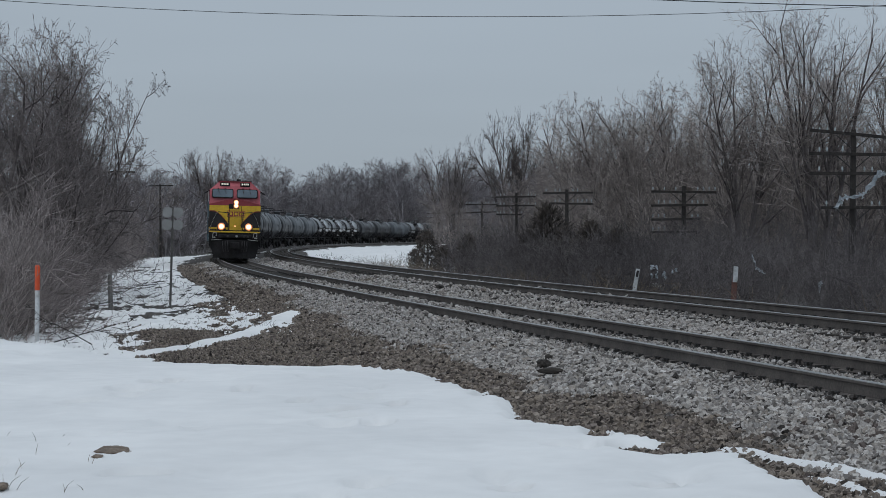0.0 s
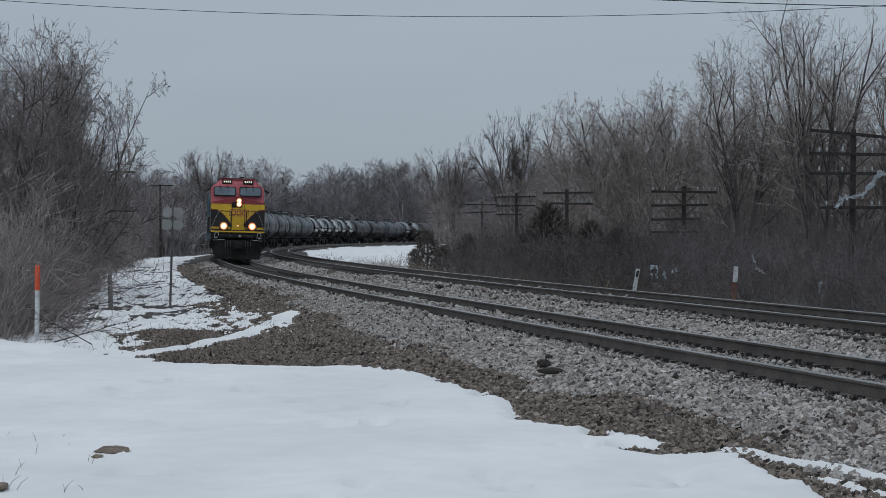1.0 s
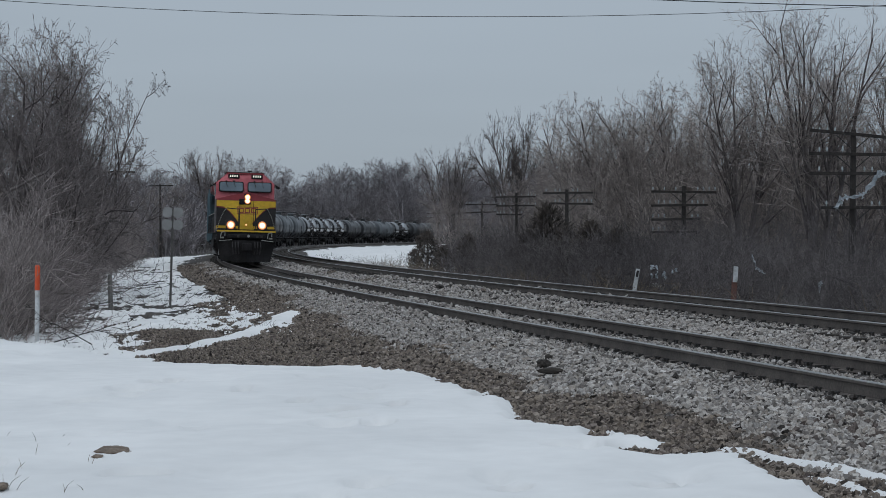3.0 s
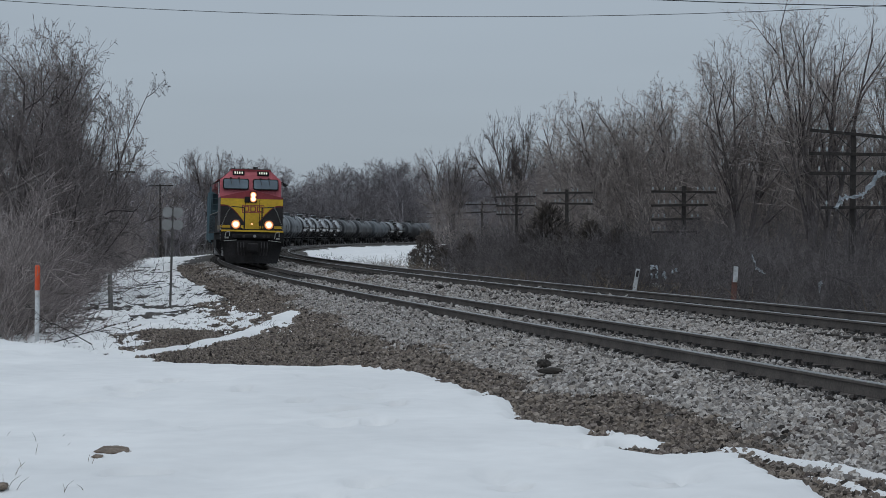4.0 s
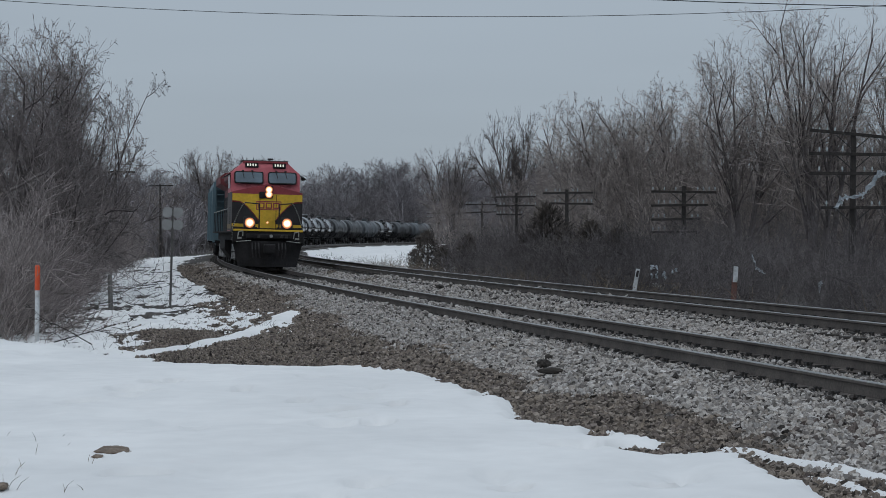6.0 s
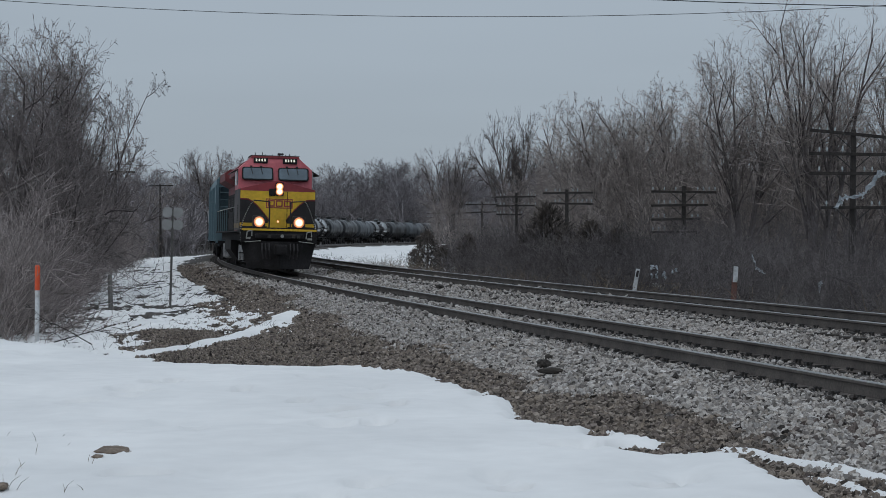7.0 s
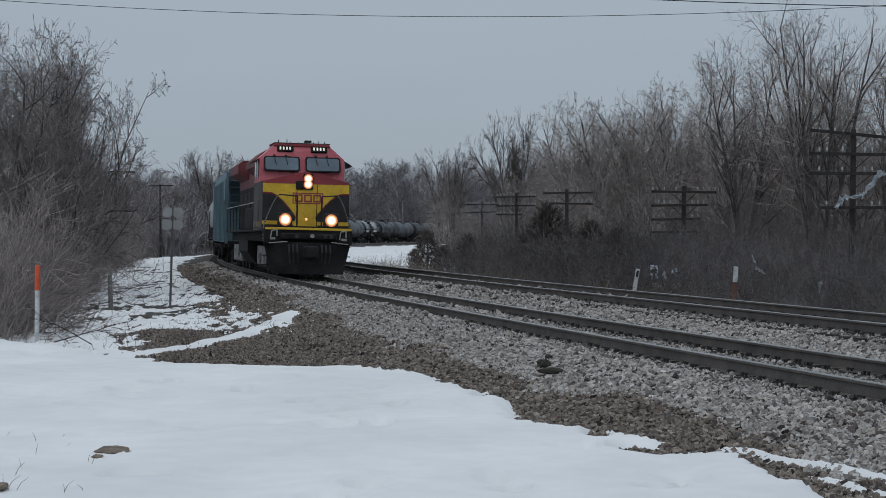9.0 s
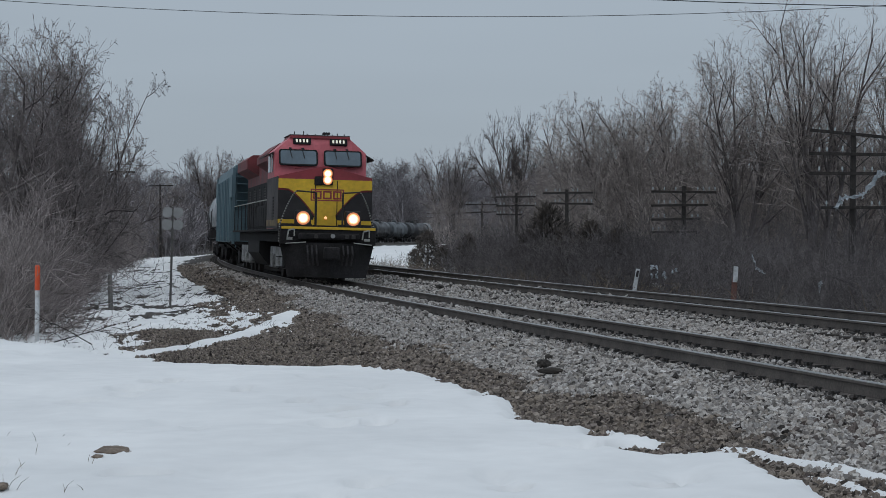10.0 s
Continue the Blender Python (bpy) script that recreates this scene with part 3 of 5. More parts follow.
def build_hopper():
    car = vehicle("covered_hopper", "faded blue-grey steel covered hopper car with ladder end", "hopper car")
    L = 16.2
    bm = fresh()
    # side shell, slightly bulging, with a flat top
    out = [(-1.50, 1.12), (-1.52, 1.9), (-1.52, 3.9), (-1.40, 4.42), (-1.0, 4.56), (1.0, 4.56), (1.40, 4.42), (1.52, 3.9), (1.52, 1.9), (1.50, 1.12)]
    prism(bm, out, 1.9, L - 1.9)
    part("hopper_body", bm, M_BLUE, car)
    for y0, y1, sg in ((0.45, 1.9, 1), (L - 1.9, L - 0.45, -1)):
        # open end frame: top cap, corner posts and the sloping end sheet behind
        bm = fresh()
        prism(bm, [(-1.5, 3.95), (-1.40, 4.42), (-1.0, 4.56), (1.0, 4.56), (1.4, 4.42), (1.5, 3.95), (1.42, 3.95), (1.3, 4.3), (-1.3, 4.3), (-1.42, 3.95)], y0, y1)
        for sx in (-1, 1):
            box(bm, sx * 1.51 - 0.05, sx * 1.51 + 0.05, min(y0, y0 + 1.4) , max(y0, y0 + 1.4) + 0.05, 3.05, 4.0)
            yp = y0 if sg > 0 else y1
            box(bm, sx * 1.46 - 0.06, sx * 1.46 + 0.06, yp - 0.06, yp + 0.06, 1.05, 4.3)
        part("end_frame", bm, M_BLUE, car)
        bm = fresh()
        ya, yb = (y0 + 0.1, y1 + 0.6) if sg > 0 else (y1 - 0.1, y0 - 0.6)
        vs = [bm.verts.new(p) for p in ((-1.45, ya, 3.9), (1.45, ya, 3.9), (1.45, yb, 1.9), (-1.45, yb, 1.9), (-1.45, ya + sg * 0.06, 3.95), (1.45, ya + sg * 0.06, 3.95), (1.45, yb + sg * 0.06, 1.95), (-1.45, yb + sg * 0.06, 1.95))]
        for q in ((0, 1, 2, 3), (4, 7, 6, 5), (0, 4, 5, 1), (1, 5, 6, 2), (2, 6, 7, 3), (3, 7, 4, 0)):
            bm.faces.new([vs[i] for i in q])
        bmesh.ops.recalc_face_normals(bm, faces=bm.faces)
        part("slope_sheet", bm, M_BLUE, car)
        bm = fresh()
        ye = y0 + 0.02 if sg > 0 else y1 - 0.02
        for sx in (-1.35, -0.85, 0.85, 1.35):
            rod(bm, (sx, ye, 0.9), (sx, ye, 4.2), 0.02, n=6)
        for k in range(9):
            for sx in (-1.1, 1.1):
                rod(bm, (sx - 0.25, ye, 1.1 + k * 0.36), (sx + 0.25, ye, 1.1 + k * 0.36), 0.016, n=6)
        part("end_ladder", bm, M_BLUE, car)
        bm = fresh()
        box(bm, -1.5, 1.5, y0, y1 if sg > 0 else y1, 1.0, 1.16, 0.01)
        box(bm, -0.3, 0.3, y0 - (0.2 if sg > 0 else 0), y1 + (0 if sg > 0 else 0.2), 0.75, 1.02)
        part("end_platform", bm, M_GRIME, car)
    for k in range(9):
        for sx in (-1, 1):
            bm = fresh()
            y = 2.1 + k * (L - 4.2) / 8
            box(bm, sx * 1.545 - 0.025, sx * 1.545 + 0.025, y - 0.05, y + 0.05, 1.15, 3.95)
            part("side_stake", bm, M_BLUE, car)
    for k in range(3):
        bm = fresh()
        y = 3.9 + k * 4.2
        prism(bm, [(-1.3, 1.12), (1.3, 1.12), (0.4, 0.45), (-0.4, 0.45)], y - 1.3 + 0.3, y + 1.3)
        part("discharge_chute", bm, M_GRIME, car)
    bm = fresh()
    box(bm, -0.35, 0.35, 0.6, L - 0.6, 4.62, 4.66)
    part("roof_walkway", bm, M_SILVER, car)
    for k in range(4):
        bm = fresh()
        rod(bm, (0.7, 2.9 + k * 3.45, 4.54), (0.7, 2.9 + k * 3.45, 4.68), 0.36, 0.32, n=16)
        part("roof_hatch", bm, M_BLUE, car)
    freight_truck(car, 2.1)
    freight_truck(car, L - 2.1)
    coupler(car, 0.1, 1)
    coupler(car, L - 0.1, -1)
    return car


def build_locomotive():
    eng = vehicle("locomotive", "red, yellow and black diesel freight locomotive with lit headlights", "locomotive")
    # y = 0 is the ditch lights' plane; the coupler stands ahead of it
    # underframe and side sills
    bm = fresh()
    box(bm, -1.22, 1.22, 0.3, 20.9, 1.2, 1.56, 0.02)
    part("underframe", bm, M_HOOD, eng)
    bm = fresh()
    box(bm, -1.52, 1.52, 0.1, 20.9, 1.55, 1.62, 0.01)
    part("walkway", bm, M_HOOD, eng)
    # front plate and anticlimber
    bm = fresh()
    box(bm, -1.5, 1.5, -0.12, 0.3, 1.15, 1.66, 0.03)
    box(bm, -0.95, 0.95, -0.45, -0.1, 1.3, 1.5, 0.06)
    part("front_plate", bm, M_GRIME, eng)
    bm = fresh()
    box(bm, -1.48, 1.48, -0.16, -0.1, 1.62, 1.70, 0.01)
    part("front_stripe", bm, M_YELLOW, eng, "thin yellow edge stripe")
    # snow plough: a wedge in plan, flared
    bm = fresh()
    top, bot = [], []
    for x, dy in ((-1.5, 0.25), (-0.9, -0.28), (0.0, -0.5), (0.9, -0.28), (1.5, 0.25)):
        top.append((x, dy, 1.2))
        bot.append((x * 0.82, dy - 0.22, 0.13))
    vt, vb = [bm.verts.new(p) for p in top], [bm.verts.new(p) for p in bot]
    vt2, vb2 = [bm.verts.new((x, y + 0.1, z)) for x, y, z in top], [bm.verts.new((x, y + 0.1, z)) for x, y, z in bot]
    for i in range(4):
        bm.faces.new((vt[i], vb[i], vb[i + 1], vt[i + 1]))
        bm.faces.new((vt2[i + 1], vb2[i + 1], vb2[i], vt2[i]))
        bm.faces.new((vt[i + 1], vt2[i + 1], vt2[i], vt[i]))
        bm.faces.new((vb[i], vb2[i], vb2[i + 1], vb[i + 1]))
    for a, b, c, d in ((vt[0], vt2[0], vb2[0], vb[0]), (vb[4], vb2[4], vt2[4], vt[4])):
        bm.faces.new((a, b, c, d))
    bmesh.ops.recalc_face_normals(bm, faces=bm.faces)
    part("snow_plough", bm, M_GRIME, eng, "grime-covered black plough")
    bm = fresh()
    box(bm, -0.14, 0.14, -1.15, -0.2, 0.75, 1.0, 0.03)
    box(bm, -0.24, 0.24, -1.25, -0.85, 0.68, 1.08, 0.07)
    part("coupler", bm, M_GRIME, eng, "rusty knuckle coupler")
    bm = fresh()
    rod(bm, (0.1, -0.5, 1.42), (0.1, -0.44, 1.42), 0.07, n=14)
    part("cable_socket", bm, M_SILVER, eng, "pale round cable socket")
    for x in (-0.42, 0.55, 0.75):
        bm = fresh()
        box(bm, x - 0.06, x + 0.06, -0.5, -0.44, 1.34, 1.46, 0.015)
        part("hose_bracket", bm, M_STEEL, eng)
    for sx in (-1, 1):
        # brake hoses beside the coupler and uncoupling bar
        bm = fresh()
        for k in range(3):
            x = sx * (0.42 + 0.14 * k)
            rod(bm, (x, -0.5, 1.12), (x, -0.72, 0.85), 0.03, n=8)
            rod(bm, (x, -0.72, 0.85), (x - sx * 0.05, -0.68, 0.5), 0.03, n=8)
        part("brake_hose", bm, M_BLACK, eng)
        bm = fresh()
        rod(bm, (sx * 0.75, -0.55, 1.22), (sx * 1.35, -0.25, 1.16), 0.016, n=6)
        part("uncoupling_bar", bm, M_STRIPE, eng)
        # step wells at the corners
        bm = fresh()
        for k in range(4):
            box(bm, sx * 1.42 - 0.1, sx * 1.42 + 0.1, 0.35, 0.95, 0.4 + k * 0.32, 0.43 + k * 0.32)
        box(bm, sx * 1.3 - 0.02, sx * 1.3 + 0.02, 0.3, 1.0, 0.38, 1.5)
        part("corner_steps", bm, M_GRIME, eng)
        # grab irons with pale ends
        bm = fresh()
        x = sx * 1.18
        for a, b in (((x - 0.12, 1.32), (x - 0.08, 1.58)), ((x - 0.08, 1.58), (x + 0.1, 1.62)), ((x + 0.1, 1.62), (x + 0.1, 1.4))):
            rod(bm, (a[0], -0.2, a[1]), (b[0], -0.2, b[1]), 0.022, n=6)
        part("grab_iron", bm, M_STRIPE, eng)
        bm = fresh()
        box(bm, sx * 1.22 - 0.09, sx * 1.22 + 0.09, -0.17, -0.12, 1.28, 1.36)
        part("step_light", bm, M_STRIPE, eng)
    # nose: black core, yellow and red livery panels set proud
    NY, HW = 0.95, 1.5
    bm = fresh()
    prism(bm, [(-HW, 1.62), (HW, 1.62), (HW, 3.30), (0, 3.66), (-HW, 3.30)], NY, 3.0)
    part("nose", bm, M_BLACK, eng)
    def panel(pts, material, name, lift=0.006, y=NY, parent=eng, label=""):
        bm = fresh()
        prism(bm, pts, y - lift, y + 0.002)
        return part(name, bm, material, parent, label)
    # dark red gable on top of the nose front
    panel([(-HW, 3.22), (HW, 3.22), (HW, 3.30), (0, 3.66), (-HW, 3.30)], M_RED, "nose_gable")
    # yellow field with its curved lower edge, sweeping down to a point at the middle
    curve_l = []
    for k in range(9):
        u = k / 8
        curve_l.append((-HW + u * (HW - 0.18), 2.92 - 0.03 * u - 1.02 * max(0, (u - 0.22) / 0.78) ** 1.45))
    field = [(-HW, 3.22)] + [(HW, 3.22)] + [(-x, z) for x, z in curve_l] + [(x, z) for x, z in curve_l[::-1]]
    panel(field[::-1], M_YELLOW, "nose_field", label="yellow curved livery panel")
    for sx in (-1, 1):
        bm = fresh()
        for (xa, za), (xb, zb) in zip(curve_l, curve_l[1:]):
            q = [(xa * sx, za), (xb * sx, zb), (xb * sx, zb - 0.06), (xa * sx, za - 0.06)]
            vs = [bm.verts.new((x, NY - 0.004, z)) for x, z in q]
            bm.faces.new(vs if sx > 0 else vs[::-1])
        bmesh.ops.solidify(bm, geom=bm.faces[:], thickness=0.003)
        part("red_edging", bm, M_RED, eng, "thin red line under the yellow")
        # grey nose sides with the dirty band running back along them
        bm = fresh()
        box(bm, sx * 1.505 - 0.006, sx * 1.505 + 0.006, 0.97, 2.14, 1.66, 3.26)
        part("nose_side", bm, M_CABSIDE, eng, "dirty grey nose side")
        for y0, y1 in ((0.97, 2.14), (2.16, 4.88)):
            bm = fresh()
            box(bm, sx * 1.513 - 0.006, sx * 1.513 + 0.006, y0, y1, 1.72, 1.92)
            part("side_band", bm, M_SIDEBAND, eng, "dirty yellow side stripe")
    panel([(-HW, 1.80), (HW, 1.80), (HW, 1.93), (-HW, 1.93)], M_YELLOW, "nose_band")
    panel([(-0.42, 1.76), (0.42, 1.76), (0.30, 2.2), (-0.30, 2.2)], M_YELLOW, "nose_foot", 0.009)
    # emblem box in outline with blocky shapes inside
    def frame_bars(x0, x1, z0, z1, t, material, name, y):
        bm = fresh()
        for a in ((x0, x1, z0, z0 + t), (x0, x1, z1 - t, z1), (x0, x0 + t, z0 + t, z1 - t), (x1 - t, x1, z0 + t, z1 - t)):
            box(bm, a[0], a[1], y - 0.012, y - 0.004, a[2], a[3])
        return part(name, bm, material, eng)
    frame_bars(-0.47, 0.60, 2.54, 2.92, 0.035, M_RED, "emblem_frame", NY - 0.004)
    for x0, x1 in ((-0.39, -0.12), (-0.07, 0.20), (0.25, 0.52)):
        frame_bars(x0, x1, 2.60, 2.86, 0.05, M_RED, "emblem_block", NY - 0.004)
    # nose door seams and its handrails
    bm = fresh()
    for x in (-0.32, 0.38):
        box(bm, x - 0.012, x + 0.012, NY - 0.013, NY - 0.005, 1.75, 3.2)
    part("nose_door_seam", bm, M_GRIME, eng)
    bm = fresh()
    box(bm, -0.36, -0.10, NY - 0.06, NY, 3.03, 3.32, 0.05)
    part("sand_filler", bm, M_GRIME, eng, "dark rounded hatch")
    bm = fresh()
    box(bm, -0.11, 0.23, NY - 0.05, NY, 3.04, 3.58, 0.05)
    head = part("headlight", bm, M_BLACK, eng)
    def lamp(x, y, z, r, holder):
        """A sealed lamp: bright lens, with its glare halo added as two glowing discs."""
        for k, (name, q, m) in enumerate((("halo_edge", 1.75, M_HALOEDGE), ("halo_ring", 1.35, M_LAMPGLOW), ("lamp_lens", 1.0, M_LAMP))):
            bm = fresh()
            rod(bm, (x, y, z), (x, y - 0.008 * (k + 1), z), r * q, n=24)
            part(name, bm, m, holder)
    for z in (3.21, 3.41):
        lamp(0.06, NY - 0.045, z, 0.09, head)
    for sx in (-1, 1):
        bm = fresh()
        box(bm, sx * 0.79 - 0.25, sx * 0.79 + 0.25, 0.0, 0.35, 1.72, 2.22, 0.05)
        dl = part("ditch_light", bm, M_BLACK, eng)
        lamp(sx * 0.79, 0.004, 1.97, 0.122, dl)
    bm = fresh()
    bmesh.ops.create_uvsphere(bm, u_segments=10, v_segments=8, radius=0.045, matrix=Matrix.Translation((0.02, NY - 0.03, 2.0)))
    part("door_lamp", bm, M_LAMPGLOW, eng)
    # front walkway railings: black uprights, top rails and striped safety chains
    for sx in (-1, 1):
        bm = fresh()
        rod(bm, (sx * 0.42 + 0.03, 0.02, 1.66), (sx * 0.42 + 0.03, 0.02, 2.78), 0.03, n=8)
        rod(bm, (sx * 0.42 + 0.03, 0.02, 2.78), (sx * 1.0, 0.1, 2.82), 0.024, n=8)
        part("front_railing", bm, M_BLACK, eng)
        pts = [Vector((sx * (0.98 + 0.48 * (k / 14) ** 0.8), 0.1 + 0.35 * k / 14, 2.82 - 1.0 * (k / 14) ** 1.25)) for k in range(15)]
        pts += [Vector((sx * 1.49, 0.45, 1.82 - 0.6 * k / 8)) for k in range(1, 9)]
        for i in range(len(pts) - 1):
            for h in (0, 1):
                a, b = pts[i].lerp(pts[i + 1], h / 2), pts[i].lerp(pts[i + 1], h / 2 + 0.5)
                bm = fresh()
                rod(bm, a, b, 0.024, n=6)
                part("striped_railing", bm, M_STRIPE if h else M_BLACK, eng)
    # cab: raked front, shoulders, roof
    RAKE = 0.42
    cabo = [(-HW, 1.62), (HW, 1.62), (HW, 4.16), (1.02, 4.60), (0.95, 4.64), (-0.95, 4.64), (-1.02, 4.60), (-HW, 4.16)]
    bm = fresh()
    prism(bm, cabo, 2.2, 4.9, dy=lambda x, z: RAKE * max(0, z - 3.25))
    part("cab", bm, M_SKYRED, eng, "red cab, coloured lighter for its sky-facing raked front")
    def on_front(z):
        return 2.2 + RAKE * (z - 3.25)
    def front_quad(x0, x1, z0, z1, out, thick, material, name, parent, label="", bev=0.06):
        """A slab lying on the raked cab front, its corners rounded."""
        bm = fresh()
        tilt = math.atan(RAKE)
        hz = (z1 - z0) / math.cos(tilt)
        cm = (x0 + x1) / 2, on_front((z0 + z1) / 2), (z0 + z1) / 2
        pts = []
        hw, hh = (x1 - x0) / 2, hz / 2
        for cx, cz, a0 in ((hw - bev, hh - bev, 0), (-hw + bev, hh - bev, 90), (-hw + bev, -hh + bev, 180), (hw - bev, -hh + bev, 270)):
            for k in range(4):
                a = radians(a0 + k * 30)
                pts.append((cx + bev * math.cos(a), cz + bev * math.sin(a)))
        prism(bm, pts[::-1], -out, -out + thick)
        bmesh.ops.transform(bm, matrix=Matrix.Translation(cm) @ Matrix.Rotation(-tilt, 4, "X"), verts=bm.verts)
        return part(name, bm, material, parent, label)
    for x0, x1 in ((-1.36, -0.09), (0.11, 1.36)):
        w = front_quad(x0, x1, 3.70, 4.23, 0.015, 0.03, M_GASKET, "windscreen", eng, "black-framed windscreen", 0.09)
        front_quad(x0 + 0.05, x1 - 0.05, 3.745, 4.185, 0.021, 0.03, M_SCREEN, "pane", w, "", 0.07)
        for k in (0.3, 0.62):
            bm = fresh()
            xw = x0 + (x1 - x0) * k
            rod(bm, (xw - 0.02, on_front(4.24) - 0.05, 4.24), (xw + 0.05, on_front(3.95) - 0.045, 3.95), 0.012, n=5)
            box(bm, xw - 0.05, xw + 0.03, on_front(4.27) - 0.06, on_front(4.27) + 0.02, 4.24, 4.29)
            part("wiper", bm, M_BLACK, w)
        bm = fresh()
        rod(bm, (x0 + 0.5, on_front(3.62) - 0.05, 3.6), (x0 + 0.72, on_front(3.64) - 0.05, 3.63), 0.018, n=6)
        rod(bm, (x0 + 0.61, on_front(3.62) - 0.05, 3.615), (x0 + 0.61, on_front(3.62) + 0.02, 3.615), 0.014, n=6)
        part("front_grab", bm, M_RED, eng)
    for cx in (-0.60, 0.60):
        nb = front_quad(cx - 0.29, cx + 0.29, 4.40, 4.60, 0.06, 0.12, M_GASKET, "number_board", eng, "black number board with pale digits", 0.03)
        for k in range(4):
            front_quad(cx - 0.205 + k * 0.115, cx - 0.205 + k * 0.115 + 0.06, 4.45, 4.56, 0.066, 0.01, M_DIGIT, "digit_bar", nb, "", 0.02)
    bm = fresh()
    prism(bm, [(-1.0, 4.62), (1.0, 4.62), (0.96, 4.70), (-0.96, 4.70)], 2.72, 4.85)
    part("cab_roof", bm, M_RED, eng)
    bm = fresh()
    box(bm, -1.0, 1.0, 2.78, 4.8, 4.70, 4.735, 0.01)
    part("roof_plate", bm, M_ROOF, eng, "dark roof plate")
    for x, h in ((-0.8, 0.16), (-0.5, 0.18), (-0.38, 0.1), (-0.1, 0.1), (0.2, 0.16), (0.45, 0.1), (0.62, 0.14), (0.85, 0.12)):
        bm = fresh()
        rod(bm, (x, 3.2, 4.69), (x, 3.2, 4.69 + h), 0.018, n=6)
        part("antenna", bm, M_BLACK, eng)
    for k in range(3):
        bm = fresh()
        rod(bm, (0.15 + k * 0.08, 3.4, 4.80), (0.15 + k * 0.08, 2.95, 4.80), 0.02, 0.05, n=8)
        rod(bm, (0.15 + k * 0.08, 3.3, 4.69), (0.15 + k * 0.08, 3.3, 4.80), 0.015, n=6)
        part("air_horn", bm, M_BLACK, eng)
    for sx in (-1, 1):
        # side doors and windows of the cab, mirrors, awnings, lower cab side
        bm = fresh()
        box(bm, sx * 1.505 - 0.006, sx * 1.505 + 0.006, 2.15, 4.9, 1.64, 3.3)
        part("cab_side", bm, M_CABSIDE, eng, "grimy grey cab side")
        bm = fresh()
        box(bm, sx * 1.51 - 0.01, sx * 1.51 + 0.01, 3.0, 3.7, 3.5, 4.08, 0.008)
        box(bm, sx * 1.51 - 0.01, sx * 1.51 + 0.01, 3.85, 4.6, 3.5, 4.08, 0.008)
        part("side_window", bm, M_SCREEN, eng)
        bm = fresh()
        prism(bm, [(sx * 1.48, 4.17), (sx * 1.82, 3.98), (sx * 1.82, 3.94), (sx * 1.48, 4.11)], 2.85, 4.7)
        part("window_awning", bm, M_BLACK, eng)
        bm = fresh()
        box(bm, sx * 1.56 - 0.012, sx * 1.56 + 0.012, 2.86, 2.98, 3.46, 4.08, 0.008)
        part("wind_deflector", bm, M_WHITE, eng, "pale wind deflector beside the window")
        for k in range(8):
            bm = fresh()
            box(bm, sx * 1.515 - 0.012, sx * 1.515 + 0.012, 2.3, 2.85, 1.9 + k * 0.1, 1.95 + k * 0.1)
            part("louvre", bm, M_BLACK, eng)
        # walkway railings along the hood
        bm = fresh()
        rod(bm, (sx * 1.47, 4.9, 2.62), (sx * 1.47, 20.6, 2.62), 0.02, n=6)
        part("side_railing", bm, M_STRIPE, eng)
        for k in range(9):
            bm = fresh()
            y = 5.1 + k * 1.93
            rod(bm, (sx * 1.47, y, 1.6), (sx * 1.47, y, 2.62), 0.02, n=6)
            part("railing_post", bm, M_BLACK, eng)
        bm = fresh()
        box(bm, sx * 1.25 - 0.27, sx * 1.25 + 0.27, 4.9, 8.6, 1.62, 2.45, 0.05)
        part("side_cabinet", bm, M_HOOD, eng)
        for k in range(4):
            bm = fresh()
            box(bm, sx * 1.525 - 0.008, sx * 1.525 + 0.008, 5.0 + k * 0.9, 5.8 + k * 0.9, 1.72, 2.36, 0.006)
            part("cabinet_door", bm, M_HOOD, eng)
    # long hood, red top, radiator wings, exhaust
    bm = fresh()
    prism(bm, [(-0.95, 1.62), (0.95, 1.62), (0.95, 3.4), (-0.95, 3.4)], 4.9, 20.3)
    part("hood", bm, M_HOOD, eng)
    for sx in (-1, 1):
        for k in range(13):
            bm = fresh()
            y = 5.05 + k * 1.17
            box(bm, sx * 0.965 - 0.02, sx * 0.965 + 0.02, y, y + 1.05, 1.75, 3.3, 0.012)
            door = part("hood_door", bm, M_HOOD, eng)
            bm = fresh()
            box(bm, sx * 0.995 - 0.015, sx * 0.995 + 0.015, y + 0.08, y + 0.14, 2.3, 2.6)
            part("door_handle", bm, M_STEEL, door)
            if k % 2:
                for q in range(5):
                    bm = fresh()
                    box(bm, sx * 0.99 - 0.012, sx * 0.99 + 0.012, y + 0.2, y + 0.95, 2.75 + q * 0.1, 2.8 + q * 0.1)
                    part("vent_slat", bm, M_STEEL, door)
    bm = fresh()
    prism(bm, [(-0.96, 3.4), (0.96, 3.4), (0.96, 4.25), (0.8, 4.42), (-0.8, 4.42), (-0.96, 4.25)], 4.9, 20.3)
    part("hood_top", bm, M_DARKRED, eng)
    bm = fresh()
    prism(bm, [(-1.5, 3.95), (-0.96, 3.6), (0.96, 3.6), (1.5, 3.95), (1.5, 4.2), (1.1, 4.55), (-1.1, 4.55), (-1.5, 4.2)], 4.9, 9.5)
    part("blower_housing", bm, M_DARKRED, eng)
    bm = fresh()
    prism(bm, [(-1.42, 4.02), (-0.96, 3.75), (0.96, 3.75), (1.42, 4.02), (1.42, 4.38), (1.2, 4.56), (-1.2, 4.56), (-1.42, 4.38)], 15.0, 20.2)
    part("radiator_housing", bm, M_DARKRED, eng)
    bm = fresh()
    box(bm, -0.45, 0.45, 11.2, 12.1, 4.4, 4.66, 0.03)
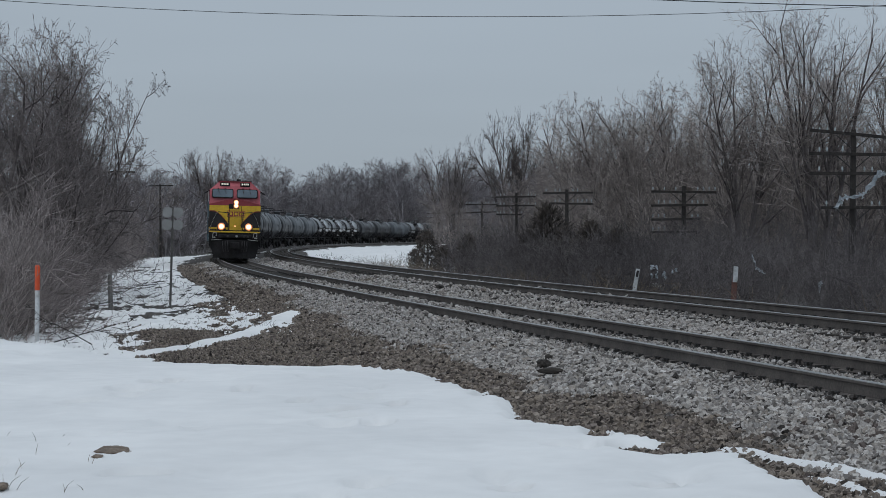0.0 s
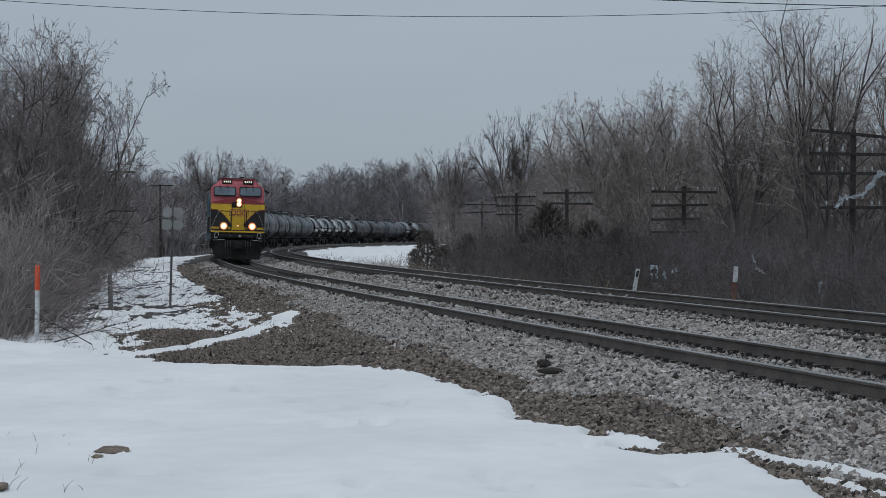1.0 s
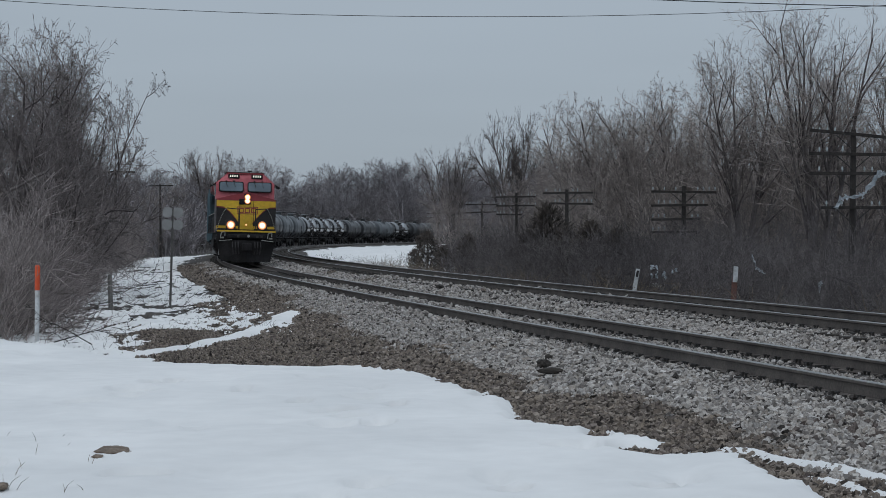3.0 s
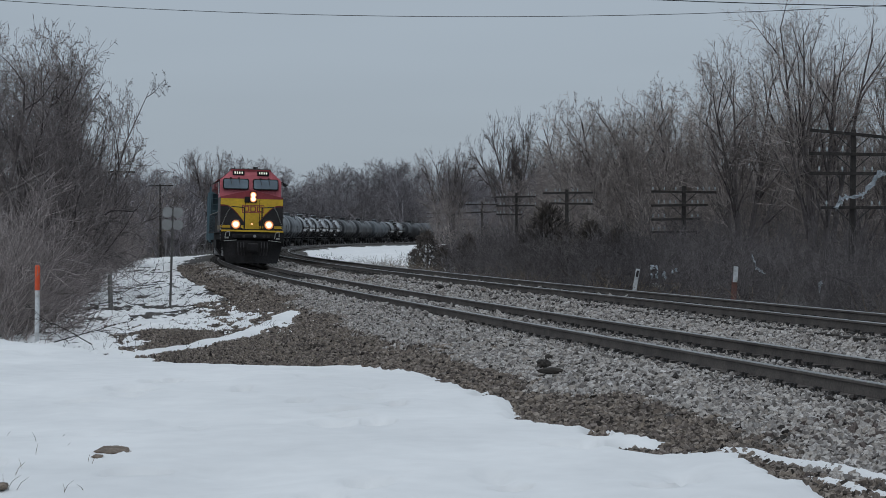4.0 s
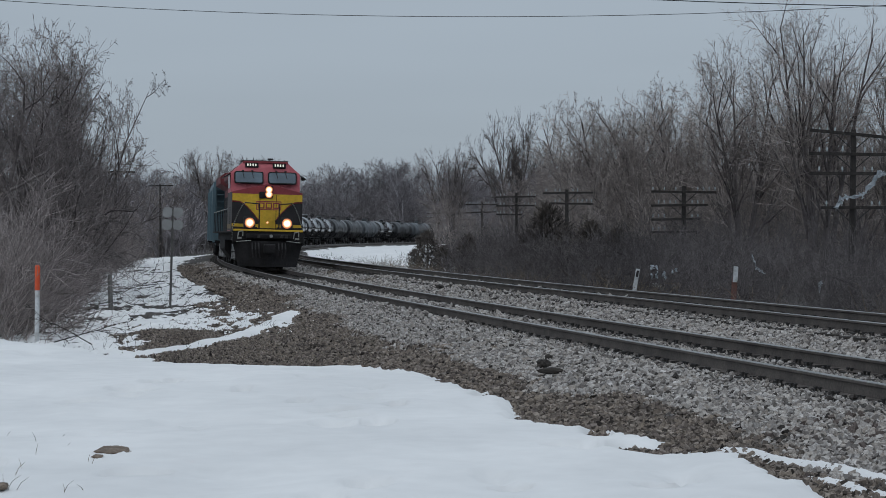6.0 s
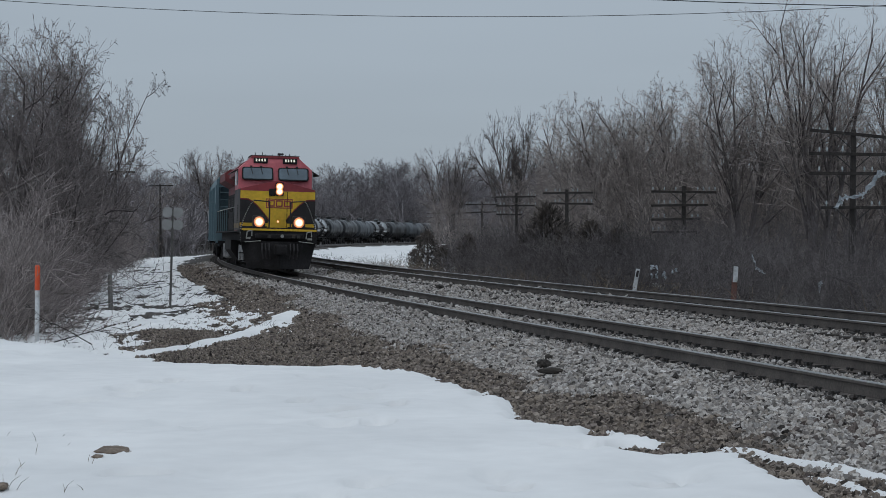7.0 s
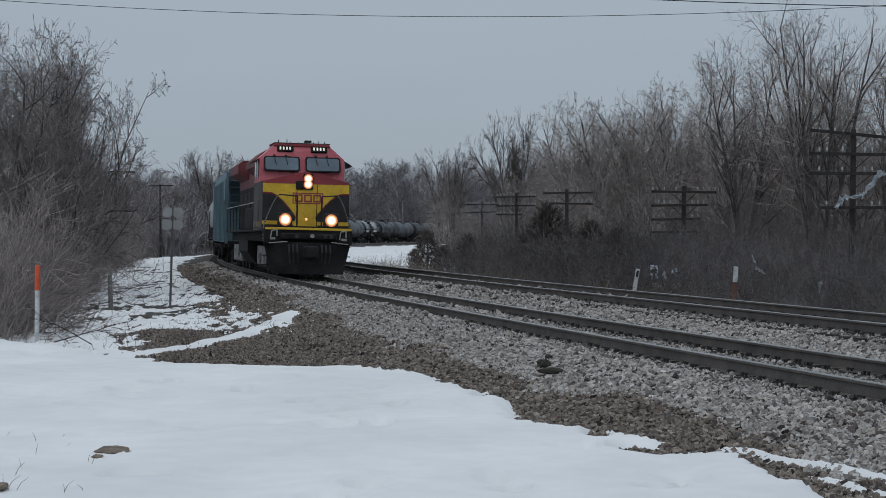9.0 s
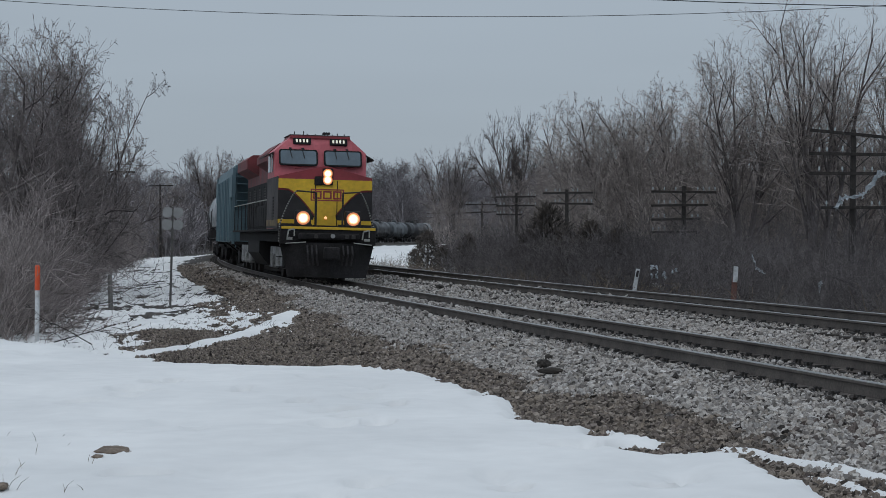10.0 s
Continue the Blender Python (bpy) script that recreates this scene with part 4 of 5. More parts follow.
    part("exhaust_stack", bm, M_BLACK, eng)
    bm = fresh()
    prism(bm, [(-1.45, 1.22), (1.45, 1.22), (1.45, 0.8), (1.1, 0.35), (-1.1, 0.35), (-1.45, 0.8)], 8.2, 13.2)
    part("fuel_tank", bm, M_HOOD, eng)
    # three-axle trucks with pale dusty frames
    for yc in (4.1, 17.3):
        bm = fresh()
        for sx in (-1, 1):
            x0, x1 = sx * 1.12 - 0.08, sx * 1.12 + 0.08
            box(bm, x0, x1, yc - 2.45, yc + 2.45, 0.78, 1.04, 0.03)
            for k in (-1.85, 0, 1.85):
                box(bm, x0 - 0.03, x1 + 0.03, yc + k - 0.24, yc + k + 0.24, 0.34, 0.84, 0.05)
                for d in (-0.42, 0.42):
                    rod(bm, (sx * 1.12, yc + k + d, 0.42), (sx * 1.12, yc + k + d, 0.86), 0.1, n=10)
            for k in (-0.92, 0.92):
                rod(bm, (sx * 1.16, yc + k - 0.3, 0.68), (sx * 1.16, yc + k + 0.2, 0.68), 0.12, n=10)
        box(bm, -1.1, 1.1, yc - 0.3, yc + 0.3, 0.8, 1.2)
        part("truck_frame", bm, M_SILVER, eng, "dusty silver truck frame")
        for k in (-1.85, 0, 1.85):
            wheelset(eng, yc + k)
    return eng


# the train's run: the ditch lights stand this far along the line
FRONT_0, SPEED, GAIN = 102.24, -5.0107, -0.03305


def front_at(t):
    return FRONT_0 + SPEED * t + GAIN * t * t / 2


def ride(t, start, a, b, lean=0.0):
    """The pose of a vehicle whose front is start metres behind the ditch lights; its trucks stand a and b metres behind its front."""
    s = front_at(t) + start
    xa, ya, _, _ = on_line(s + a)
    xb, yb, _, _ = on_line(s + b)
    h = math.atan2(float(xb - xa), float(yb - ya))
    d = Vector((float(xb - xa), float(yb - ya), 0)).normalized()
    p = Vector((float(xa), float(ya), 0)) - d * a
    return pose(p.x, p.y, 0.0, 0, lean, -math.degrees(h))


locomotive = build_locomotive()
hopper = build_hopper()
HOPPER_AT, TANK_AT, TANK_LEN = 21.35, 37.48, 17.035
tank_looks = {
    "gloss": (M_TANKGLOSS, "glossy black tank car with a top platform"),
    "dark": (M_TANKDARK, "matt black tank car with a top platform"),
    "grey": (M_TANKGREY, "dusty grey tank car with a top platform"),
    "pale": (M_TANKPALE, "pale grey tank car with a top platform"),
}
order = "pale dark grey dark grey dark grey grey gloss gloss gloss dark dark grey gloss dark grey dark gloss dark grey dark".split()
first_of, tank_cars = {}, []
for kind in order:
    if kind not in first_of:
        first_of[kind] = build_tank_car(*tank_looks[kind])
        tank_cars.append(first_of[kind])
    else:
        tank_cars.append(copy_thing(first_of[kind], pose(0, 0, 0)))


def motions():
    """The train rolls along the near track; the wheels of the two leading vehicles turn."""
    LEAN = 1.4
    times = [k * 0.5 for k in range(21)]
    walk(locomotive, [(t, ride(t, 0.0, 4.1, 17.3, LEAN)) for t in times])
    walk(hopper, [(t, ride(t, HOPPER_AT, 2.1, 14.1, LEAN)) for t in times])
    for k, car in enumerate(tank_cars):
        walk(car, [(t, ride(t, TANK_AT + TANK_LEN * k, 2.55, TANK_LEN - 2.55, LEAN)) for t in times])
    ticks = [k * 0.1 for k in range(101)]
    for thing in (locomotive, hopper, tank_cars[0]):
        for w in [c for c in thing.children if c.name.startswith("wheelset")]:
            y = w.location.y
            walk(w, [(t, pose(0, y, WHEEL_R, math.degrees((FRONT_0 - front_at(t)) / WHEEL_R))) for t in ticks])
# ---- ballast stones ----
CORNERS = np.array([(x, y, z) for z in (-1, 1) for y in (-1, 1) for x in (-1, 1)], float)
OCTA = np.array([(1, 0, 0), (-1, 0, 0), (0, 1, 0), (0, -1, 0), (0, 0, 1), (0, 0, -1)], float) * 1.25
OCTA_F = np.array([(0, 2, 4), (2, 1, 4), (1, 3, 4), (3, 0, 4), (2, 0, 5), (1, 2, 5), (3, 1, 5), (0, 3, 5)])
CORNER_F = np.array([(0, 2, 3, 1), (4, 5, 7, 6), (0, 1, 5, 4), (2, 6, 7, 3), (0, 4, 6, 2), (1, 3, 7, 5)])


def stone_cloud(rng, s_range, o_range, size, keep=None, far=False):
    """Angular stones lying side by side on the bed between two offsets of the line."""
    gap = size * 1.0
    ns, no = max(1, int((s_range[1] - s_range[0]) / gap)), max(1, int((o_range[1] - o_range[0]) / gap))
    i, j = np.meshgrid(np.arange(ns), np.arange(no))
    n = i.size
    s = s_range[0] + gap * (i.ravel() + 0.5 * (j.ravel() % 2) + rng.uniform(-0.38, 0.38, n))
    o = o_range[0] + gap * (j.ravel() + rng.uniform(-0.38, 0.38, n))
    if keep is not None:
        k = keep(s, o)
        s, o = s[k], o[k]
        n = len(s)
    x, y, _, _ = on_line(s, o)
    z = ground_z(x, y)
    r = size * np.clip(rng.lognormal(0, 0.28, n), 0.5, 1.7)
    shape, faces = (OCTA, OCTA_F) if far else (CORNERS, CORNER_F)
    m = len(shape)
    # blocks with their corners knocked off here and there
    v = shape[None] * (1 + rng.uniform(-0.38, 0.08, (n, m, 1))) + rng.uniform(-0.2, 0.2, (n, m, 3))
    v = v * (r[:, None, None] * 0.5) * rng.uniform(0.6, 1.2, (n, 1, 3))
    q = rng.normal(size=(n, 4))
    q /= np.linalg.norm(q, axis=1, keepdims=True)
    w, a, b, c = q.T
    R = np.stack([1 - 2 * (b * b + c * c), 2 * (a * b - c * w), 2 * (a * c + b * w), 2 * (a * b + c * w), 1 - 2 * (a * a + c * c), 2 * (b * c - a * w), 2 * (a * c - b * w), 2 * (b * c + a * w), 1 - 2 * (a * a + b * b)], 1).reshape(n, 3, 3)
    v = np.einsum("nij,nkj->nki", R, v)
    v += np.stack([x, y, z + r * rng.uniform(0.05, 0.6, n)], 1)[:, None]
    f = faces[None] + (np.arange(n) * m)[:, None, None]
    return v.reshape(-1, 3), f.reshape(-1, faces.shape[1])


def heap(name, clouds, material, label):
    vs, fs, b = [], [], 0
    for v, f in clouds:
        vs.append(v)
        fs.append(f + b)
        b += len(v)
    ob = mesh_np(name, np.concatenate(vs), [q for f in fs for q in f.tolist()], material)
    return tagged(ob, label, "ballast", kind="stuff")


rng = np.random.default_rng(5)


def clean(s, o):
    """Where the bed is fresh grey stone; the rest is dirty."""
    return fbm(s * 0.35, o * 0.8, 15) + (fbm(s * 6, o * 6, 17) - 0.5) * 0.34 + np.clip((o + 2.35) * 0.45, -0.6, 0.4) + np.clip((s - 14) * -0.008, -0.25, 0.1) > 0.42


def off_rails(s, o):
    x, y, _, _ = on_line(s, o)
    a = (np.abs(np.abs(o) - 0.7525) > 0.09) & (ground_z(x, y) > snow_near(x, y) - 0.012) & ((o > -2.9) | (patch_thick(x, y) < 0.012))
    b = np.abs(np.abs(o - TRACK_GAP) - 0.7525) > 0.09
    on_tie = (np.abs((s + 16) % 0.505 - 0.2525) > 0.13) & ((np.abs(o) < 1.36) | (np.abs(o - TRACK_GAP) < 1.36))
    return a & b & ~(on_tie & (value_noise(s * 9, o * 9, 5) < 0.74))


zones = [((0.5, 10), (-3.7, -1.25), 0.037, False), ((10, 21), (-4.6, -1.25), 0.039, False), ((21, 46), (-4.6, -1.25), 0.050, True), ((17, 38), (-7.2, -4.6), 0.040, True), ((46, 105), (-3.3, -1.2), 0.09, True),
         ((2, 26), (-1.25, 1.3), 0.045, True), ((26, 60), (-1.25, 1.3), 0.085, True),
         ((4, 30), (1.3, 2.75), 0.043, False), ((30, 70), (1.3, 2.75), 0.07, True), ((70, 120), (1.2, 2.75), 0.10, True),
         ((4, 32), (2.75, 5.2), 0.052, True), ((32, 60), (2.75, 5.2), 0.085, True)]
fresh_clouds, dirty_clouds = [], []
for sr, orr, size, far in zones:
    fresh_clouds.append(stone_cloud(rng, sr, orr, size, lambda s, o: off_rails(s, o) & clean(s, o), far))
    dirty_clouds.append(stone_cloud(rng, sr, orr, size * 0.92, lambda s, o: off_rails(s, o) & ~clean(s, o), far))
heap("ballast", fresh_clouds, M_STONE, "pale grey crushed limestone ballast round the tracks")
heap("dirty_ballast", dirty_clouds, M_STONE_TAN, "brown dirty ballast and gravel on the shoulder")
# the nearest stones singly
loose = []
for k in range(6):
    v, f = stone_cloud(np.random.default_rng(100 + k), (0, 0.01), (-3, -2.99), 0.05)
    v = v - v.mean(0)
    loose.append(v)
first = []
for k, v in enumerate(loose):
    first.append(mesh_np("stone", v, CORNER_F, M_STONE_TAN if k % 2 else M_STONE, ground))
rs = random.Random(8)
for k in range(300):
    s, o = rs.uniform(1.5, 8), rs.uniform(-2.4, -1.4)
    x, y, _, _ = on_line(s, o)
    m = pose(float(x), float(y), float(ground_z(np.array(float(x)), np.array(float(y)))) + 0.015, rs.uniform(0, 360), rs.uniform(0, 360), rs.uniform(0, 360))
    if k < 6:
        first[k].matrix_basis = m
    else:
        again("stone", first[k % 6], m, ground)
# ---- trees and thickets ----
class Wood:
    """Collects tapered branches as tubes."""

    def __init__(self):
        self.v, self.f, self.n, self.crown = [], [], 0, None

    def tube(self, pts, radii, sides):
        pts = np.asarray(pts)
        d = pts[-1] - pts[0]
        d = d / (np.linalg.norm(d) + 1e-9)
        u = np.cross(d, (0.31, 0.2, 0.93) if abs(d[2]) < 0.8 else (1, 0.1, 0))
        u /= np.linalg.norm(u)
        w = np.cross(d, u)
        a = np.arange(sides) * 2 * np.pi / sides
        ring = np.cos(a)[:, None] * u + np.sin(a)[:, None] * w
        m = len(pts)
        self.v.append((pts[:, None] + ring[None] * np.asarray(radii)[:, None, None]).reshape(-1, 3))
        i = np.arange(m - 1)[:, None] * sides + np.arange(sides)[None]
        j = np.arange(m - 1)[:, None] * sides + (np.arange(sides)[None] + 1) % sides
        self.f.append(np.stack([i, j, j + sides, i + sides], -1).reshape(-1, 4) + self.n)
        self.n += m * sides

    def arrays(self):
        return np.concatenate(self.v), np.concatenate(self.f)


def rot_about(v, axis, a):
    axis = axis / (np.linalg.norm(axis) + 1e-9)
    return v * math.cos(a) + np.cross(axis, v) * math.sin(a) + axis * (axis @ v) * (1 - math.cos(a))


def limb(wood, rng, p, d, length, r, level, spec):
    """A branch and, from it, its own branches."""
    m = spec["segs"][level]
    sides = spec["sides"][level]
    pts, rad = [p], [r]
    crook, rise = spec["crook"][min(level, len(spec["crook"]) - 1)], spec["rise"][min(level, len(spec["rise"]) - 1)]
    dirs = [d]
    for k in range(m):
        d = d + rng.normal(0, crook, 3) + np.array((0, 0, rise))
        d /= np.linalg.norm(d)
        p = p + d * length / m
        pts.append(p)
        dirs.append(d)
        rad.append(max(spec["tip"], r * (1 - (k + 1) / m * 0.82)))
    (wood if level < 2 else wood.crown).tube(pts, rad, sides)
    if level >= spec["levels"]:
        return
    n = spec["kids"][level]
    n = max(1, int(rng.normal(n, n * 0.18)))
    lo = spec["bare"][level]
    for k in range(n):
        t = lo + (1 - lo) * (k + rng.uniform(0, 1)) / n
        i = min(int(t * m), m - 1)
        q = pts[i] + (pts[i + 1] - pts[i]) * (t * m - i)
        ang = radians(rng.uniform(*spec["angle"][level]))
        axis = np.cross(dirs[i], rng.normal(size=3))
        nd = rot_about(dirs[i], axis, ang)
        if level == 0:
            nd[2] = abs(nd[2]) * 0.8 + 0.1
            nd /= np.linalg.norm(nd)
        rr = max(spec["tip"], min(rad[i] * 0.75, r * spec["rad"][level] * (1.1 - 0.5 * t)))
        limb(wood, rng, q, nd, length * spec["len"][level] * rng.uniform(0.65, 1.2) * (1.15 - (spec.get("taper", 0.55) if level == 0 else 0.5) * t), rr, level + 1, spec)


def tree_arrays(seed, spec, split=False):
    """Stems that rise from one foot, each with its limbs, branches and twigs."""
    rng_t = np.random.default_rng(seed)
    wood, crown = Wood(), Wood()
    wood.crown = crown if split else wood
    drift = spec.get("drift", 0.0)
    for k in range(spec.get("stems", 1)):
        lean = spec.get("lean", 0.05) * rng_t.uniform(0.35, 1.1)
        a = 2 * math.pi * (k + rng_t.uniform(0, 0.7)) / spec.get("stems", 1)
        d = np.array((math.cos(a) * lean + drift, math.sin(a) * lean, 1.0))
        d /= np.linalg.norm(d)
        limb(wood, rng_t, np.array((math.cos(a), math.sin(a), 0)) * spec.get("foot", 0.0) + np.array((0, 0, -0.15)), d, spec["h"] * rng_t.uniform(0.8, 1.05), spec["r"] * rng_t.uniform(0.7, 1), 0, spec)
    if not split:
        return wood.arrays()
    (v1, f1), (v2, f2) = wood.arrays(), crown.arrays()
    # bring it to its height and spread
    kz = spec["h"] / np.percentile(v2[:, 2], 99.5)
    kr = spec["w"] / np.percentile(np.hypot(v2[:, 0] - v2[:, 0].mean(), v2[:, 1]), 97)
    if not spec.get("sized"):
        # once more, so that its wood keeps its thickness
        return tree_arrays(seed, dict(spec, r=spec["r"] / kr, sized=True), True)
    return (v1 * (kr, kr, kz), f1), (v2 * (kr, kr, kz), f2)


def grown(seed, spec, split=False):
    """A bare tree, in two meshes or in one."""
    (v1, f1), (v2, f2) = tree_arrays(seed, spec, True)
    if split:
        return (v1, f1), (v2, f2)
    return np.concatenate([v1, v2]), np.concatenate([f1, f2 + len(v1)])


TALL = dict(h=13.2, w=3.9, r=0.16, stems=6, lean=0.20, foot=0.3, levels=4, taper=0.65, kids=(11, 7, 5, 3), bare=(0.24, 0.15, 0.15, 0.2), angle=((18, 42), (26, 52), (30, 60), (25, 60)), len=(0.46, 0.6, 0.58, 0.55), rad=(0.5, 0.55, 0.6, 0.7), crook=(0.05, 0.08, 0.11, 0.13, 0.1), rise=(0.015, 0.035, 0.03, 0.02, 0.01), tip=0.0065, segs=(9, 5, 3, 1, 1), sides=(7, 5, 3, 3, 3))
BROAD = dict(TALL, h=11.0, w=4.5, stems=6, lean=0.52, foot=0.25, r=0.15, kids=(11, 7, 5, 3), bare=(0.24, 0.15, 0.15, 0.2), rise=(0.04, 0.03, 0.02, 0.02, 0.01), tip=0.007)
BUSHY = dict(TALL, h=9.5, w=3.6, stems=3, lean=0.25, r=0.14, kids=(12, 8, 5, 3), bare=(0.14, 0.12, 0.12, 0.1), angle=((25, 52), (28, 58), (28, 60), (25, 65)), crook=(0.08, 0.12, 0.14, 0.15, 0.1), rise=(0.01, 0.05, 0.04, 0.02, 0.0), tip=0.0075)
OAK = dict(h=8.4, w=2.9, r=0.13, stems=3, lean=0.28, foot=0.25, levels=4, taper=0.8, kids=(10, 8, 5, 3), bare=(0.2, 0.15, 0.15, 0.1), angle=((32, 72), (32, 66), (32, 68), (30, 70)), len=(0.60, 0.6, 0.52, 0.5), rad=(0.52, 0.55, 0.6, 0.7), crook=(0.12, 0.19, 0.22, 0.2, 0.15), rise=(0.0, 0.03, 0.02, 0.01, 0.0), tip=0.0072, segs=(8, 6, 4, 1, 1), sides=(7, 5, 3, 3, 3))
LEANER = dict(OAK, w=3.0, stems=3, lean=0.3, drift=0.42, r=0.06, bare=(0.1, 0.1, 0.1, 0.1), len=(0.55, 0.5, 0.46, 0.5))
FANNED = dict(TALL, h=12.0, w=3.4, stems=7, lean=0.34, foot=0.1, bare=(0.35, 0.15, 0.15, 0.2), kids=(9, 6, 5, 3), r=0.17, tip=0.009)
SLIM = dict(TALL, h=9.0, w=2.7, stems=2, lean=0.18, levels=3, r=0.10, kids=(11, 8, 5), bare=(0.15, 0.12, 0.1), angle=((20, 48), (25, 55), (25, 60)), tip=0.009, segs=(6, 3, 2, 1), sides=(5, 3, 3, 3))
FAR = dict(TALL, h=11.0, w=4.3, stems=1, lean=0.05, levels=3, r=0.16, kids=(11, 6, 4), bare=(0.15, 0.1, 0.1), angle=((25, 60), (28, 60), (25, 65)), len=(0.5, 0.6, 0.7), taper=0.7, crook=(0.06, 0.12, 0.14, 0.1), tip=0.021, segs=(4, 1, 1, 1), sides=(4, 3, 3, 3))
BUSH = dict(h=2.9, r=0.014, stems=9, lean=0.5, foot=0.4, levels=2, kids=(5, 4), bare=(0.10, 0.12), angle=((15, 50), (20, 65)), len=(0.48, 0.6), rad=(0.6, 0.7), crook=(0.24, 0.3, 0.2), rise=(-0.03, -0.01, 0.0), tip=0.0046, segs=(3, 2, 1), sides=(3, 3, 3))
BRAMBLE = dict(h=1.7, r=0.011, stems=10, lean=0.9, foot=0.3, levels=1, kids=(4,), bare=(0.15,), angle=((15, 60),), len=(0.45,), rad=(0.7,), crook=(0.2, 0.25), rise=(-0.12, -0.06), tip=0.006, segs=(4, 2), sides=(3, 3))


def zat(x, y):
    return float(ground_z(np.array(float(x)), np.array(float(y))))


TREE_MESH = {}


def tree_mesh(key, seed, spec, material, twigs):
    """The two meshes of a kind of tree: its trunk with limbs, and its crown."""
    if (key, seed) not in TREE_MESH:
        pair = []
        for name, (v, f), m in zip(("trunk", "crown"), grown(seed, spec, True), (material, twigs)):
            me = bpy.data.meshes.new(name)
            me.from_pydata(v.tolist(), [], f.tolist())
            me.polygons.foreach_set("use_smooth", [True] * len(me.polygons))
            me.materials.append(m)
            pair.append(me)
        TREE_MESH[(key, seed)] = pair
    return TREE_MESH[(key, seed)]


def tree(key, seed, spec, x, y, scale=1.0, turn=0.0, material=None, label="bare grey deciduous tree in winter", group="bare trees beside the line", tall=1.0, twigs=None):
    ob = new("tree")
    for name, me in zip(("trunk", "crown"), tree_mesh(key, seed, spec, material or M_DARKBARK, twigs or material or M_BARK)):
        new(name, me).parent = ob
    ob.matrix_world = pose(x, y, zat(x, y), 0, 0, turn) @ Matrix.Diagonal((scale, scale, scale * tall, 1))
    return tagged(ob, label, "tree", group)


def at_bearing(bx, depth):
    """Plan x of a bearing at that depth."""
    return (bx - 784) / 3320 * depth


# tall trees of the right-hand wood: bearing of the trunk, depth, height of the top, turn
BIG = "tall bare many-stemmed tree with fine upswept twigs"
WIDE = "broad bare tree with low-forked arching limbs"
TWIGGY = "bare grey-brown tree with a dense twiggy crown"


def top_height(top, dep, x):
    """Height of a top seen at that rise above the ground at plan x."""
    return EYE_Z + (418.5 - top) / 3320 * dep - zat(x, dep)


def rise_to(key, seed, spec, bx, dep, top, turn, wide=1.0, **how):
    """A tree whose top reaches the given rise."""
    x = at_bearing(bx, dep)
    k = top_height(top, dep, x) / spec["h"]
    return tree(key, seed, spec, x, dep, k * wide, turn, tall=1 / wide, **how)


RIGHT = dict(material=M_DARKBARK, twigs=M_TWIG)
rise_to("tall", 1, TALL, 1452, 84, -30, 20, 1.0, label=BIG, **RIGHT)
rise_to("tall", 2, TALL, 1582, 92, 75, 75, 0.9, label=BIG, **RIGHT)
rise_to("broad", 3, BROAD, 1308, 94, 72, 10, 1.0, label=WIDE, **RIGHT)
rise_to("broad", 4, BROAD, 1385, 118, 110, 200, 0.85, label=WIDE, **RIGHT)
rise_to("broad", 4, BROAD, 1215, 120, 122, 40, 0.8, label=WIDE, **RIGHT)
rise_to("bushy", 5, BUSHY, 1098, 122, 158, 150, 1.05, label=TWIGGY, twigs=M_TWIG)
rise_to("bushy", 6, BUSHY, 1160, 128, 150, 250, 0.9, label=TWIGGY, twigs=M_TWIG)
rise_to("bushy", 5, BUSHY, 1028, 132, 188, 20, 0.85, label=TWIGGY, twigs=M_TWIG)
rise_to("bushy", 6, BUSHY, 1510, 112, 150, 90, 1.0, label=TWIGGY, twigs=M_TWIG)
rise_to("fan", 11, FANNED, 908, 172, 200, 0, 0.95, label="bare round-crowned tree above the thicket", twigs=M_DARKBARK)
rise_to("fan", 12, FANNED, 800, 200, 262, 60, 1.15, label="bare round-crowned tree above the thicket", twigs=M_BARK)
rt = random.Random(4)
for k in range(58):
    bx = 770 + 820 * (k + rt.random()) / 58
    dep = rt.uniform(108, 150) if bx > 1000 else rt.uniform(150, 230)
    top = np.interp(bx, [760, 850, 960, 1010, 1060, 1150, 1230, 1300, 1600], [325, 318, 290, 230, 205, 195, 205, 225, 225]) + rt.uniform(-6, 80)
    rise_to("slim", rt.choice([21, 22, 23]), SLIM, bx, dep, top, rt.uniform(0, 360), 1.15, material=M_TWIG, label="slender bare grey-brown tree in the wood")
# the tangle on the left
LEFT = "gnarled bare tree with dark spreading branches"
for key, spec, seed, bx, dep, top, turn, wide in (("oak", OAK, 11, 45, 57, 52, 0, 0.95), ("oak", OAK, 12, 130, 63, 62, 120, 0.85), ("lean", LEANER, 13, 122, 58, 95, -8, 1.02), ("oak", OAK, 12, -40, 52, 66, 200, 1.0), ("oak", OAK, 11, 75, 72, 70, 260, 0.8),
                                                  ("lean", LEANER, 14, 132, 64, 170, 12, 1.15), ("oak", OAK, 12, 95, 54, 150, 40, 1.0), ("oak", OAK, 11, 10, 68, 58, 160, 0.9), ("oak", OAK, 11, 105, 66, 66, 80, 0.9)):
    rise_to(key, seed, spec, bx, dep, top, turn, wide, label=LEFT, material=M_DARKBARK, twigs=M_BARK)
